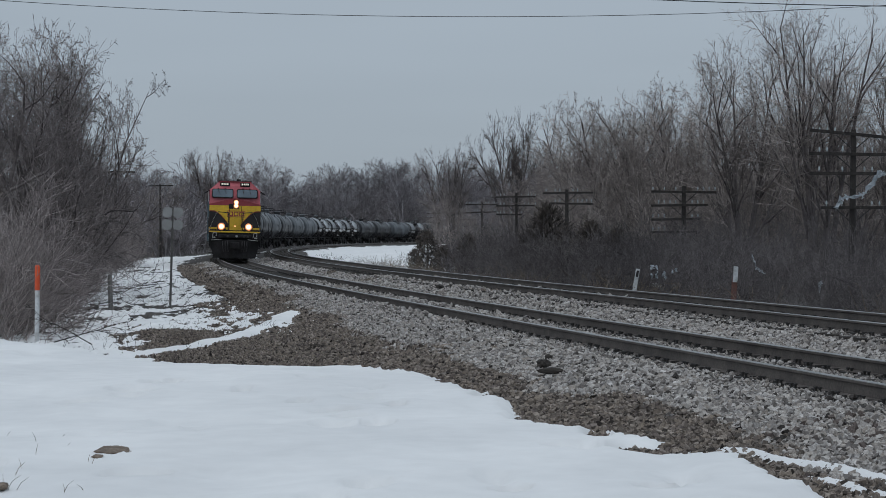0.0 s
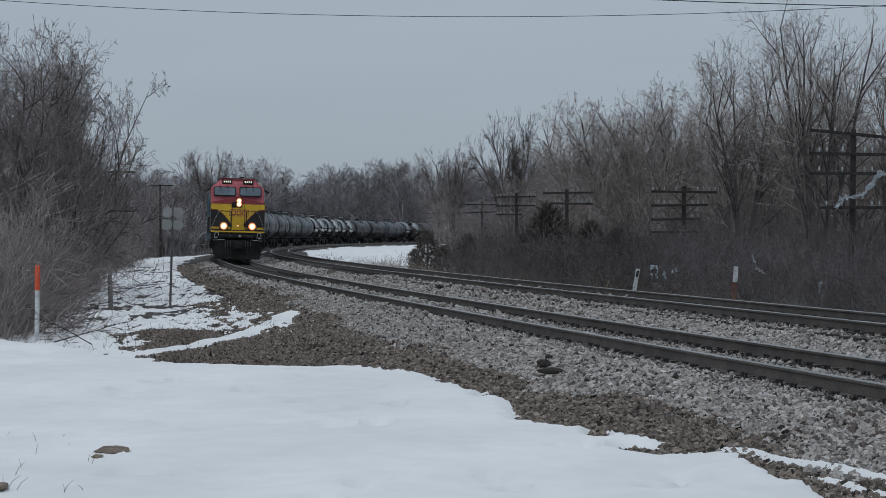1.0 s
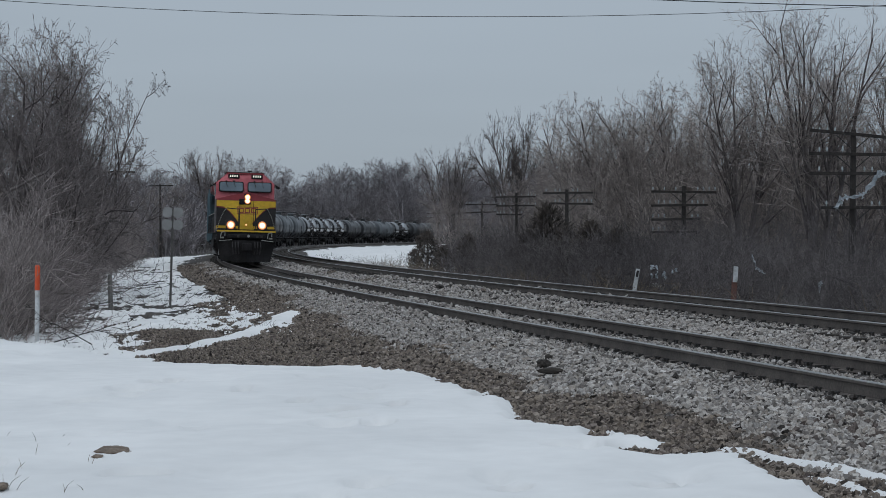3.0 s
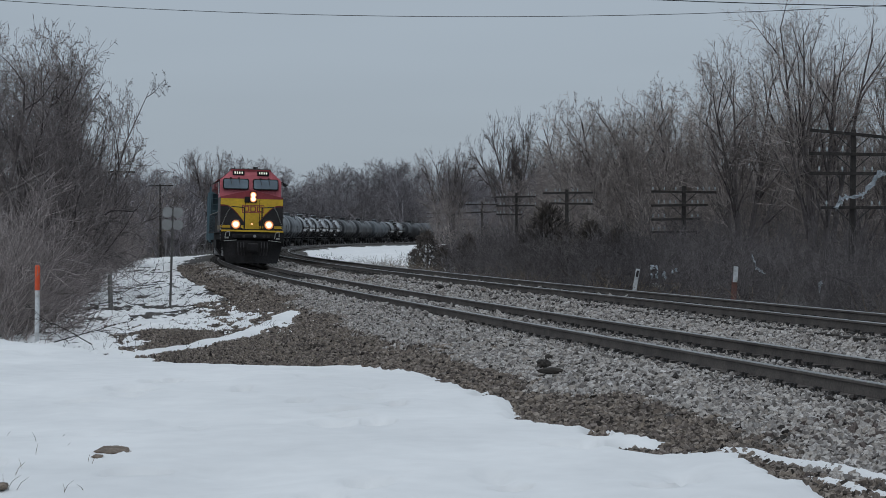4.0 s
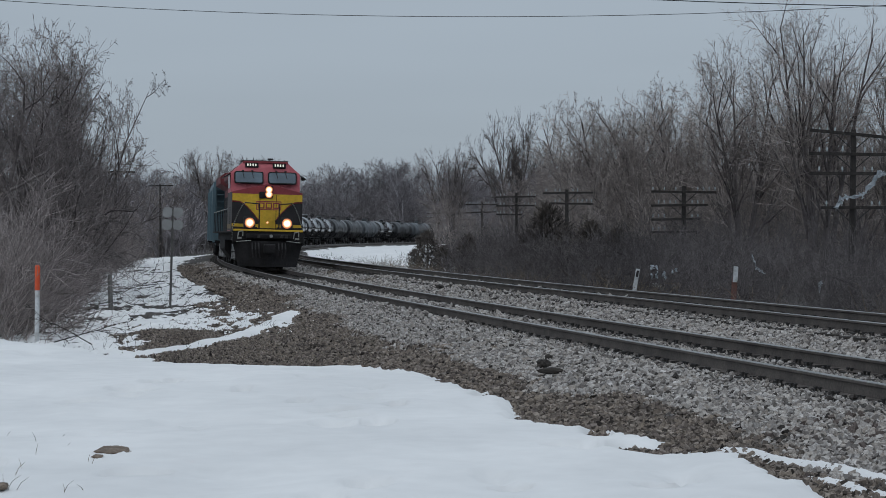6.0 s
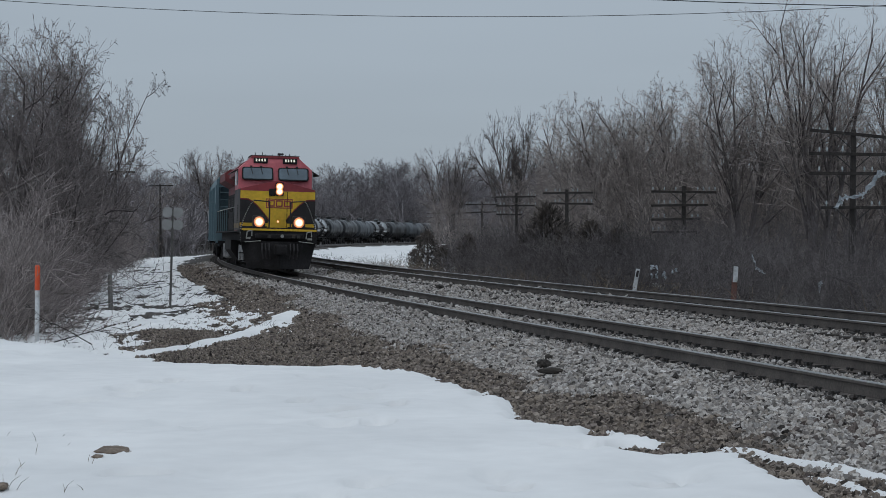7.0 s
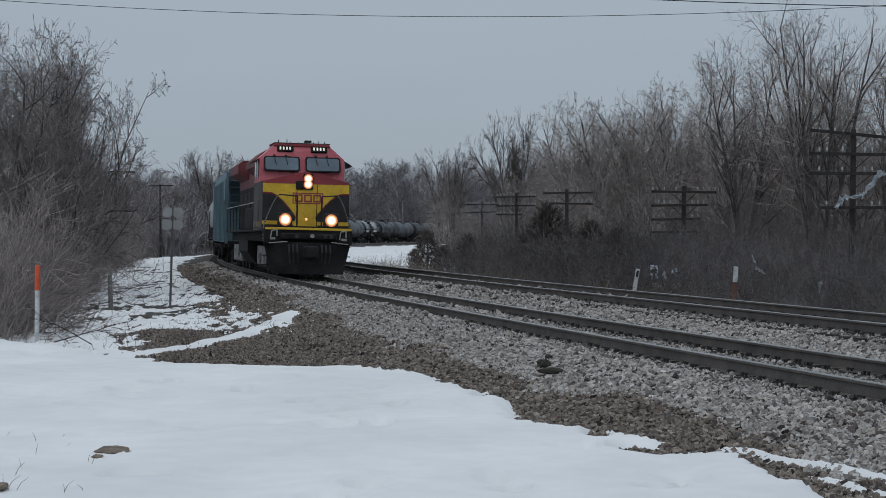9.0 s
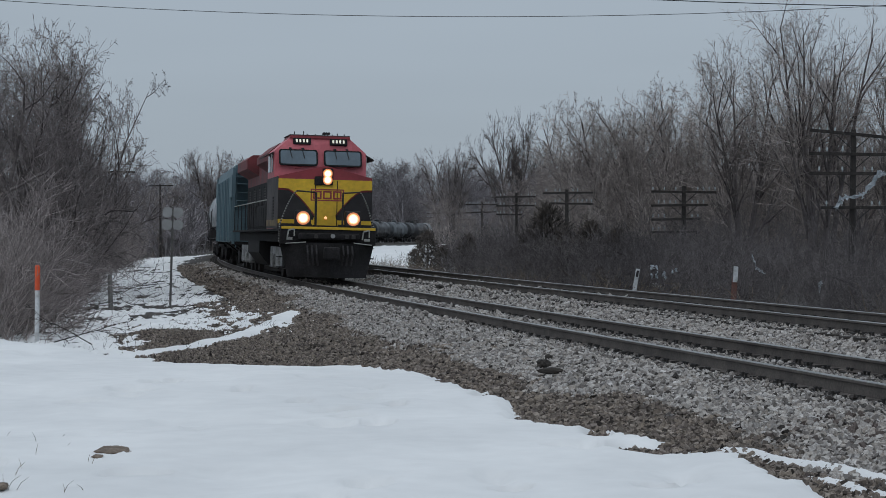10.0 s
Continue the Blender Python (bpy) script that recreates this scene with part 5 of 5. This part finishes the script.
for k in range(26):
    bx = rt.uniform(185, 385)
    dep = rt.uniform(110, 260)
    x = at_bearing(bx, dep)
    s_, o_ = to_line(np.array(x), np.array(dep))
    if float(o_) > -9:
        continue
    top = np.interp(bx, [190, 250, 360, 400], [300, 318, 300, 300]) + rt.uniform(5, 50)
    rise_to("slim", rt.choice([21, 22, 23]), SLIM, bx, dep, top, rt.uniform(0, 360), 1.2, material=M_TWIG, label="slender bare grey-brown tree in the wood")
rise_to("fan", 12, FANNED, 375, 300, 266, 130, 1.0, label="bare round-crowned tree far behind the train", twigs=M_BARK)


def scatter(name, variants, places, material, label, category):
    """Many plants that nobody could count, as one mesh."""
    vs, fs, b = [], [], 0
    for k, (x, y, z, sc, tall, turn) in enumerate(places):
        v, f = variants[k % len(variants)]
        c, s = math.cos(turn) * sc, math.sin(turn) * sc
        q = np.stack([v[:, 0] * c - v[:, 1] * s + x, v[:, 0] * s + v[:, 1] * c + y, v[:, 2] * sc * tall + z], 1)
        vs.append(q)
        fs.append(f + b)
        b += len(q)
    ob = mesh_np(name, np.concatenate(vs), np.concatenate(fs), material, smooth=True)
    return tagged(ob, label, category, kind="stuff")


def places_in(rng, n, pick, size):
    out = []
    tries = 0
    while len(out) < n and tries < 200000:
        tries += 1
        x, y, sc = pick(rng)
        if x is None:
            continue
        out.append((x, y, sc))
    xs, ys = np.array([p[0] for p in out]), np.array([p[1] for p in out])
    zs = ground_z(xs, ys)
    return [(x, y, float(z), sc * size * rng.uniform(0.75, 1.25), rng.uniform(0.85, 1.2), rng.uniform(0, 6.28)) for (x, y, sc), z in zip(out, zs)]


bushes = [tree_arrays(40 + k, BUSH) for k in range(5)]
brambles = [tree_arrays(60 + k, BRAMBLE) for k in range(4)]
far_trees = [grown(80 + k, FAR) for k in range(6)]


def left_edge(y):
    return np.interp(y, [30, 38, 45, 52, 65, 90, 130], [-9.9, -9.0, -9.2, -9.0, -8.4, -7.2, -6.5])


def pick_left(r):
    y = r.choice([r.uniform(37, 60), r.uniform(50, 130)])
    x0 = at_bearing(-60, y)
    s, o = to_line(np.array(0.0), np.array(y))
    e, yy, _, _ = on_line(float(s), float(left_edge(y)))
    x = e - abs(r.gauss(0, 1)) * (2.6 if r.random() < 0.6 else 6)
    if x < x0:
        return None, None, None
    near = np.interp(e - x, [0, 1.5, 4], [0.5, 1.0, 1.6])
    return float(x), float(y), float(near)


def pick_right(r):
    s = r.choice([r.uniform(22, 90), r.uniform(60, 175)])
    o = 8.6 + abs(r.gauss(0, 1)) * 7 + (2.5 if s > 95 else 0)
    x, y, _, _ = on_line(s, o)
    if not (at_bearing(815 if y > 75 else 900, y) < x < at_bearing(1640, y)):
        return None, None, None
    sc = np.interp(o, [8.6, 11, 19, 22, 32], [0.3, 0.65, 0.82, 0.95, 1.1])
    return float(x), float(y), float(sc)


pr = random.Random(12)
scatter("thicket", bushes, places_in(pr, 330, pick_left, 1.1), M_BRUSHL, "dense tangle of bare brown brush on the bank", "brush")
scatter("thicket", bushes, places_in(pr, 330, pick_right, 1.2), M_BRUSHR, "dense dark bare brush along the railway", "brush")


def pick_left_low(r):
    y = r.uniform(35, 70)
    s, o = to_line(np.array(0.0), np.array(y))
    e, yy, _, _ = on_line(float(s), float(left_edge(y)) + 0.5)
    return float(e - abs(r.gauss(0, 1)) * 1.6), float(y), 1.0


def pick_right_low(r):
    s, o = r.uniform(22, 110), 7.4 + abs(r.gauss(0, 1)) * 1.6
    x, y, _, _ = on_line(s, o)
    return float(x), float(y), 0.8


scatter("bramble", brambles, places_in(pr, 110, pick_left_low, 0.8), M_BRUSHL, "low brown brambles at the foot of the brush", "brush")
scatter("bramble", brambles, places_in(pr, 90, pick_right_low, 0.8), M_GRASS, "dead tan weeds and brambles beside the ballast", "weeds")


def pick_far(r):
    y = r.uniform(440, 540)
    x = at_bearing(r.uniform(160, 1050), y)
    return x, y, 1.0


def pick_far_low(r):
    y = r.choice([r.uniform(435, 480), r.uniform(190, 330)])
    bx = r.uniform(120, 1300) if y > 400 else r.choice([r.uniform(120, 350), r.uniform(820, 1300)])
    return at_bearing(bx, y), y, 1.0


scatter("far_wood", far_trees, places_in(pr, 380, pick_far, 1.5), M_HAZYWOODS, "grey-brown leafless wood in the distance", "woods")
scatter("far_thicket", [tree_arrays(90 + k, dict(BUSH, tip=0.022, r=0.04, stems=8, kids=(4, 3), segs=(2, 1, 1))) for k in range(3)], places_in(pr, 150, pick_far_low, 2.0), M_HAZYWOODS, "leafless undergrowth in the distance", "woods")


# cedars: a short trunk under drooping sprays of needles
def cedar_arrays(seed):
    r = np.random.default_rng(seed)
    wood = Wood()
    wood.tube([(0, 0, -0.1), (0, 0, 3.0)], [0.09, 0.02], 6)
    for k in range(650):
        u = r.uniform(0.02, 1) ** 0.85
        z = 0.1 + 2.9 * u
        a = r.uniform(0, 6.28)
        reach = (1.25 * (1 - u) ** 0.5 + 0.08) * r.uniform(0.4, 1.1) * (0.6 + 0.9 * float(value_noise(np.array(a * 1.3 + 9), np.array(u * 4.0), seed)))
        d = np.array((math.cos(a), math.sin(a), 0))
        p0 = d * reach * 0.7 + np.array((0, 0, z - 0.05))
        p1 = d * reach + np.array((0, 0, z + r.uniform(0.0, 0.22)))
        for q in range(3):
            tip = p1 + r.normal(0, 0.1, 3)
            wood.tube([p0, (p0 + tip) / 2 + r.normal(0, 0.05, 3), tip], [0.010, 0.018, 0.004], 3)
    return wood.arrays()


cedar_a, cedar_b = cedar_arrays(1), cedar_arrays(2)
for bx, dep, h, arr in ((756, 112, 2.5, cedar_a), (734, 118, 1.5, cedar_b), (785, 108, 1.8, cedar_b), (828, 98, 2.3, cedar_b), (968, 92, 3.9, cedar_a), (1062, 66, 1.2, cedar_b), (1003, 90, 2.8, cedar_b), (1045, 86, 3.0, cedar_a), (1090, 82, 2.6, cedar_b), (930, 104, 2.4, cedar_b)):
    x = at_bearing(bx, dep)
    ob = mesh_np("cedar", arr[0], arr[1], M_CEDAR)
    ob.matrix_world = pose(x, dep, zat(x, dep), 0, 0, bx) @ Matrix.Diagonal((h / 3.0, h / 3.0, h / 3.0, 1))
    tagged(ob, "dark brownish evergreen cedar in the brush", "tree", "cedars by the line")


def pick_low_dark(r):
    bx, y = r.uniform(725, 1100), r.uniform(62, 118)
    x = at_bearing(bx, y)
    s, o = to_line(np.array(x), np.array(y))
    if not 10.5 < float(o) < 24:
        return None, None, None
    return float(x), float(y), 1.0


scatter("low_thicket", bushes, places_in(pr, 130, pick_low_dark, 0.7), M_BRUSHD, "low dark brush at the inside of the curve", "brush")


def pick_back_right(r):
    y = r.uniform(114, 150)
    return at_bearing(r.uniform(1080, 1640), y), y, 1.0


def pick_behind_train(r):
    s, o = r.uniform(150, 420), r.uniform(-24, -7)
    x, y, _, _ = on_line(s, o)
    return float(x), float(y), 1.0


scatter("back_thicket", bushes, places_in(pr, 230, pick_back_right, 2.3), M_TWIG, "tall grey brush and saplings inside the wood", "brush")
scatter("bank_thicket", bushes[:3], places_in(pr, 80, pick_behind_train, 0.8), M_BRUSHD, "dark low brush on the bank behind the train", "brush")
# ---- posts, signs, poles and wires ----
def stake():
    t = vehicle("marker_post", "orange-topped white plastic cable marker post in snow", "marker post")
    bm = fresh()
    rod(bm, (0, 0, -0.2), (0, 0, 1.05), 0.045, n=14)
    part("post", bm, M_WHITE, t)
    bm = fresh()
    rod(bm, (0, 0, 1.05), (0, 0, 1.50), 0.05, n=14)
    rod(bm, (0, 0, 1.50), (0, 0, 1.535), 0.05, 0.03, n=14)
    part("cap", bm, M_ORANGE, t, "orange cap")
    x = at_bearing(65, 36.2)
    t.matrix_world = pose(x, 36.2, zat(x, 36.2) + 0.02, 0.4, 0.6, 0)
    return t


def sign():
    t = vehicle("sign_post", "grey metal post with four blank sign backs", "sign")
    bm = fresh()
    for x0, x1 in ((-0.03, -0.022), (0.022, 0.03)):
        box(bm, x0, x1, -0.02, 0.02, -0.3, 2.75)
    box(bm, -0.03, 0.03, 0.012, 0.02, -0.3, 2.75)
    part("post", bm, M_GALV, t)
    for x, z, w, h in ((-0.145, 2.62, 0.25, 0.27), (0.145, 2.62, 0.25, 0.27), (-0.15, 2.29, 0.27, 0.28), (0.15, 2.29, 0.26, 0.26)):
        bm = fresh()
        box(bm, x - w / 2, x + w / 2, -0.03, -0.024, z - h / 2, z + h / 2)
        vert = [e for e in bm.edges if abs(e.verts[0].co.y - e.verts[1].co.y) > 0.001]
        bmesh.ops.bevel(bm, geom=vert, offset=0.045, segments=3, affect="EDGES")
        part("panel", bm, M_ALU, t, "blank aluminium sign back")
    d = 50.6
    x = at_bearing(301, d)
    t.matrix_world = pose(x, d, zat(x, d) + 0.03, 0, 1.6, 6)
    return t


def old_post(bx, dep, h, label):
    bm = fresh()
    rod(bm, (0, 0, -0.2), (0, 0, h), 0.065, 0.06, n=9)
    for v in bm.verts:
        v.co.x += random.uniform(-0.008, 0.008)
        v.co.z += random.uniform(-0.015, 0.015)
    t = part("wooden_post", bm, M_GALV)
    x = at_bearing(bx, dep)
    t.matrix_world = pose(x, dep, zat(x, dep), 1.5, -1, 0)
    return tagged(t, label, "post")


def white_marker(bx, dep, tilt, h, dark_base):
    t = vehicle("track_marker", "leaning white trackside marker post in dead weeds", "marker post")
    bm = fresh()
    box(bm, -0.06, 0.06, -0.015, 0.015, h * (0.72 if dark_base else -0.1), h, 0.006)
    part("board", bm, M_WHITE, t)
    bm = fresh()
    if dark_base:
        box(bm, -0.075, 0.075, 0.016, 0.05, -0.2, h * 0.8, 0.01)
        part("stub", bm, mat("rusty_stub", (0.20, 0.10, 0.08), (0.12, 0.06, 0.05), rough=0.9), t, "rust-brown stub")
    else:
        box(bm, -0.035, 0.035, -0.022, -0.016, h - 0.24, h - 0.05, 0.002)
        part("plate", bm, M_BLACK, t, "small black plate")
    x = at_bearing(bx, dep)
    t.matrix_world = pose(x, dep, zat(x, dep), 0, tilt, 10)
    return t


def insulator(parent, m):
    bm = fresh()
    rod(bm, (0, 0, 0), (0, 0, 0.07), 0.015, n=6)
    rod(bm, (0, 0, 0.07), (0, 0, 0.13), 0.04, 0.034, n=10)
    rod(bm, (0, 0, 0.13), (0, 0, 0.19), 0.034, 0.022, n=10)
    o = part("insulator", bm, M_GLASSINS, parent, "pale glass insulator")
    o.matrix_basis = m
    return o


def telegraph_pole(bx, dep, top_y, arms, half, turn, lean=0.0, pins=5, seed=0):
    """A wayside pole with crossarms, braces and glass insulators."""
    r = random.Random(seed)
    t = vehicle("telegraph_pole", "old dark telegraph pole with crossarms and glass insulators", "utility pole", "old telegraph poles along the line")
    x = at_bearing(bx, dep)
    z0 = zat(x, dep)
    top = EYE_Z + (418.5 - top_y) / 3320 * dep - z0
    bm = fresh()
    rod(bm, (0, 0, -0.3), (0, 0, top), 0.13, 0.095, n=12)
    part("pole", bm, M_POLE, t)
    proto = None
    for k, (drop, lo, hi) in enumerate(arms):
        z = top - drop
        bm = fresh()
        box(bm, -half * lo, half * hi, -0.16, -0.07, z - 0.055, z + 0.055, 0.008)
        a = part("crossarm", bm, M_POLE, t)
        a.matrix_basis = pose(0, 0, z, 0, 5.5 if seed == 1 and k == 0 else r.uniform(-1.0, 1.0), 0) @ pose(0, 0, -z)
        for sx in (-1, 1):
            bm = fresh()
            rod(bm, (sx * 0.6, -0.17, z - 0.04), (sx * 0.02, -0.14, z - 0.55), 0.018, n=6)
            part("brace", bm, M_STEEL, t)
        for i in range(pins):
            for sx in (-1, 1):
                xx = sx * half * (0.25 + 0.7 * i / max(1, pins - 1))
                if xx > half * hi or xx < -half * lo or r.random() < 0.35:
                    continue
                m = pose(xx, -0.115, z + 0.05)
                if proto is None:
                    proto = insulator(t, m)
                else:
                    again("insulator", proto, m, t)["label"] = "pale glass insulator"
    t.matrix_world = pose(x, dep, z0, 0, lean, turn)
    return t


stake()
sign()
old_post(196, 49.0, 1.0, "weathered grey wooden stub post by the brush")
white_marker(1117, 55, 10, 1.2, False)
white_marker(1296, 48, 4, 1.45, True)
telegraph_pole(1507, 66, 230, ((0.17, 1, 1), (0.87, 1, 1), (1.55, 1, 1), (2.75, 0.72, 1)), 1.52, -8, 0.6, seed=1)
telegraph_pole(1210, 88, 330, ((0.28, 1, 1), (0.9, 1, 0.75), (1.55, 1, 0.5), (2.15, 1, 0.4)), 1.52, -4, 0, seed=2)
telegraph_pole(1003, 106, 336, ((0.2, 0.9, 1), (0.8, 0.6, 1)), 1.5, -14, 0, seed=3)
telegraph_pole(914, 138, 342, ((0.3, 1, 1), (0.95, 1, 1), (1.6, 1, 0.3)), 1.5, -12, 0, seed=4)
telegraph_pole(853, 172, 357, ((0.3, 1, 1), (1.0, 1, 1)), 1.5, -14, 0, seed=5)
telegraph_pole(812, 208, 373, ((0.3, 1, 1), (1.0, 1, 1)), 1.5, -16, 0, seed=6)
telegraph_pole(775, 246, 374, ((0.3, 1, 1), (0.9, 1, 1)), 1.5, -18, 0, seed=7)
for bx, dep, ty in ((204, 120, 301), (284, 190, 327)):
    telegraph_pole(bx, dep, ty, ((0.15, 1, 1),), 1.25, 8, 0, pins=3, seed=bx)


def cable(line, dep, label, r=0.010, span=(-400, 2001)):
    """A cable hanging across the view."""
    cu = bpy.data.curves.new("overhead_cable", "CURVE")
    cu.dimensions, cu.bevel_depth, cu.bevel_resolution = "3D", r, 1
    sp = cu.splines.new("POLY")
    pts = []
    for bx in range(*span, 60):
        y = np.interp(bx, [p[0] for p in line], [p[1] for p in line])
        a, b, c = np.polyfit([p[0] for p in line], [p[1] for p in line], 2)
        y = a * bx * bx + b * bx + c
        pts.append((at_bearing(bx, dep), dep, EYE_Z + (418.5 - y) / 3320 * dep))
    sp.points.add(len(pts) - 1)
    for p, q in zip(sp.points, pts):
        p.co = (*q, 1)
    cu.materials.append(M_WIRE)
    return tagged(new("overhead_cable", cu), label, "cable")


cable(((0, 2), (400, 22), (800, 31), (1320, 22)), 60, "thin dark cable sagging across the sky")
cable(((1120, -1), (1340, 7), (1568, 12)), 70, "dark cable across the upper sky", 0.018, (700, 2001))


# torn plastic sheeting caught on the pole's cable and in the brush
def rag(pts, width, seed, label, dep):
    r = random.Random(seed)
    bm = fresh()
    rows = []
    n = len(pts)
    for i in range(n * 4 - 3):
        k, u = divmod(i, 4)
        a = pts[k]
        b = pts[min(k + 1, n - 1)]
        bx, by = a[0] + (b[0] - a[0]) * u / 4, a[1] + (b[1] - a[1]) * u / 4
        c = Vector((at_bearing(bx, dep), dep, EYE_Z + (418.5 - by) / 3320 * dep))
        row = []
        w = width * r.uniform(0.35, 1.0)
        for j in range(5):
            row.append(bm.verts.new(c + Vector((r.uniform(-0.05, 0.05), (j - 2) * 0.04 + r.uniform(-0.06, 0.06), (j - 2) / 4 * w + r.uniform(-0.05, 0.05)))))
        rows.append(row)
    for a, b in zip(rows, rows[1:]):
        for j in range(4):
            if r.random() < 0.86:
                bm.faces.new((a[j], a[j + 1], b[j + 1], b[j]))
    bmesh.ops.solidify(bm, geom=bm.faces[:], thickness=0.004)
    t = part("plastic_sheet", bm, M_PLASTIC)
    return tagged(t, label, "litter")


rag(((1478, 372), (1488, 352), (1508, 348), (1528, 346), (1540, 330), (1552, 312), (1566, 304)), 0.24, 1, "torn white plastic sheeting hanging from the pole", 64.5)
rag(((1332, 455), (1338, 474), (1354, 484)), 0.12, 2, "scrap of white plastic caught in brush", 58)
rag(((1448, 516), (1452, 503), (1456, 500)), 0.09, 3, "scrap of white plastic caught in brush", 52)
shred = random.Random(14)
for k in range(11):
    bx, by = shred.uniform(1148, 1196), shred.uniform(464, 494)
    rag(((bx, by), (bx + shred.uniform(-2, 3), by + shred.uniform(3, 6))), 0.07, 20 + k, "small pale plastic shred caught in brush", 56)


# ---- small things on the ground ----
def debris(bx, by, z, w, d, h, material, name, label, cat, turn=0.0, seed=0):
    """An uneven lump or board lying at height z on a sight line."""
    dep = (EYE_Z - z) / ((by - 418.5) / 3320)
    x = at_bearing(bx, dep)
    bm = fresh()
    bmesh.ops.create_icosphere(bm, subdivisions=2, radius=1)
    r = random.Random(seed)
    for v in bm.verts:
        k = 1 + r.uniform(-0.22, 0.22)
        v.co = Vector((v.co.x * w / 2 * k, v.co.y * d / 2 * k, v.co.z * h * k))
    t = part(name, bm, material)
    t.matrix_world = pose(x, dep, z, 0, 0, turn)
    return tagged(t, label, cat)


M_MUD = mat("bare_dirt", (0.22, 0.17, 0.13), (0.12, 0.09, 0.07), scale=8, rough=0.95, bump=0.8, bscale=40)
debris(196, 800, -0.37, 0.30, 0.5, 0.035, M_MUD, "dirt_mound", "brown dirt mound poking through the snow", "dirt", seed=1)
debris(232, 802, -0.37, 0.16, 0.2, 0.014, M_MUD, "dirt_mound", "thin tail of brown dirt on the snow", "dirt", seed=2)
debris(172, 809, -0.37, 0.09, 0.16, 0.016, M_MUD, "dirt_mound", "small dark dirt lump on the snow", "dirt", seed=3)
debris(2, 862, -0.37, 0.08, 0.2, 0.03, M_MUD, "dirt_mound", "dark dirt lump on the snow", "dirt", seed=4)
debris(962, 645, -0.22, 0.20, 0.14, 0.06, M_TIE, "timber_chunk", "dark rotten timber chunk on the ballast", "debris", 30, 5)
debris(972, 634, -0.2, 0.12, 0.1, 0.05, M_TIE, "timber_chunk", "dark rotten timber chunk on the ballast", "debris", 50, 15)
debris(975, 657, -0.24, 0.34, 0.14, 0.04, M_TIE, "timber_scrap", "dark flat timber scrap on the ballast", "debris", -8, 6)
debris(1385, 783, -0.34, 0.26, 0.1, 0.05, M_TIE, "timber_scrap", "dark flat timber scrap on the ballast", "debris", 12, 7)
debris(1545, 772, -0.27, 0.3, 0.1, 0.05, M_TIE, "timber_scrap", "dark flat timber scrap on the ballast", "debris", 20, 8)
debris(690, 573, -0.25, 0.4, 0.16, 0.05, M_TIE, "timber_scrap", "dark flat timber scrap on the ballast", "debris", 30, 9)
debris(778, 508, 0.0, 0.28, 0.2, 0.06, M_TIE, "timber_scrap", "dark scrap between the tracks", "debris", 30, 10)


def fallen_branch(bx, by, z, length, turn, seed):
    dep = (EYE_Z - z) / ((by - 418.5) / 3320)
    x = at_bearing(bx, dep)
    spec = dict(h=length, r=0.016, stems=1, levels=2, kids=(7, 4), bare=(0.15, 0.2), angle=((25, 60), (25, 60)), len=(0.5, 0.5), rad=(0.6, 0.6), crook=(0.12, 0.2, 0.2), rise=(0, 0, 0), tip=0.005, segs=(5, 3, 2), sides=(5, 3, 3))
    v, f = tree_arrays(seed, spec)
    t = mesh_np("fallen_branch", v, f, M_TIE)
    t.matrix_world = pose(x, dep, z, 0, 78, turn)
    return tagged(t, "dark fallen branch on the snowy bank", "branch")


fallen_branch(255, 505, -0.5, 2.6, 10, 1)
fallen_branch(225, 545, -0.5, 2.0, 170, 2)
fallen_branch(110, 603, -0.5, 1.4, 20, 3)
fallen_branch(150, 607, -0.5, 1.2, 160, 4)
fallen_branch(300, 552, -0.52, 1.6, 5, 5)
fallen_branch(218, 520, -0.45, 2.2, 60, 6)


def grass_blades(seed, n, bx_range, by_range, label):
    """Single dead blades standing out of the snow."""
    r = random.Random(seed)
    wood = Wood()
    for _ in range(n):
        bx, by = r.uniform(*bx_range), r.uniform(*by_range)
        dep = (EYE_Z + 0.385) / ((by - 418.5) / 3320)
        p = np.array((at_bearing(bx, dep), dep, -0.42))
        d = np.array((r.uniform(-0.6, 0.6), r.uniform(-0.3, 0.3), 1.0)) * r.uniform(0.06, 0.16)
        wood.tube([p, p + d * 0.6, p + d + np.array((d[0] * 0.4, 0, -0.01))], [0.003, 0.002, 0.0008], 3)
    v, f = wood.arrays()
    return tagged(mesh_np("grass_blades", v, f, M_GRASS), label, "grass", kind="stuff")


grass_blades(3, 15, (0, 160), (770, 880), "sparse dead grass blades in the snow")
# weeds and dead grass along the bank and beside the far snow
tuft = [tree_arrays(120 + k, dict(BRAMBLE, h=0.42, r=0.011, stems=14, levels=0, lean=1.7, foot=0.1, tip=0.004, segs=(2,), sides=(3,))) for k in range(3)]


def pick_bank(r):
    y = r.uniform(34, 95)
    s, _ = to_line(np.array(0.0), np.array(y))
    x, yy, _, _ = on_line(float(s), r.uniform(-8.2, -3.6))
    return float(x), float(yy), 0.7


def pick_curve(r):
    s, o = r.uniform(80, 190), r.uniform(7.2, 11.5)
    x, y, _, _ = on_line(s, o)
    return float(x), float(y), 1.6


scatter("dead_grass", tuft, places_in(pr, 420, pick_bank, 0.9), M_MAT, "flattened dead grass tufts through thin snow", "grass")
scatter("dead_weeds", tuft, places_in(pr, 70, pick_curve, 1.0), M_BRUSHD, "dark dry weeds standing in the snow by the curve", "weeds")


motions()
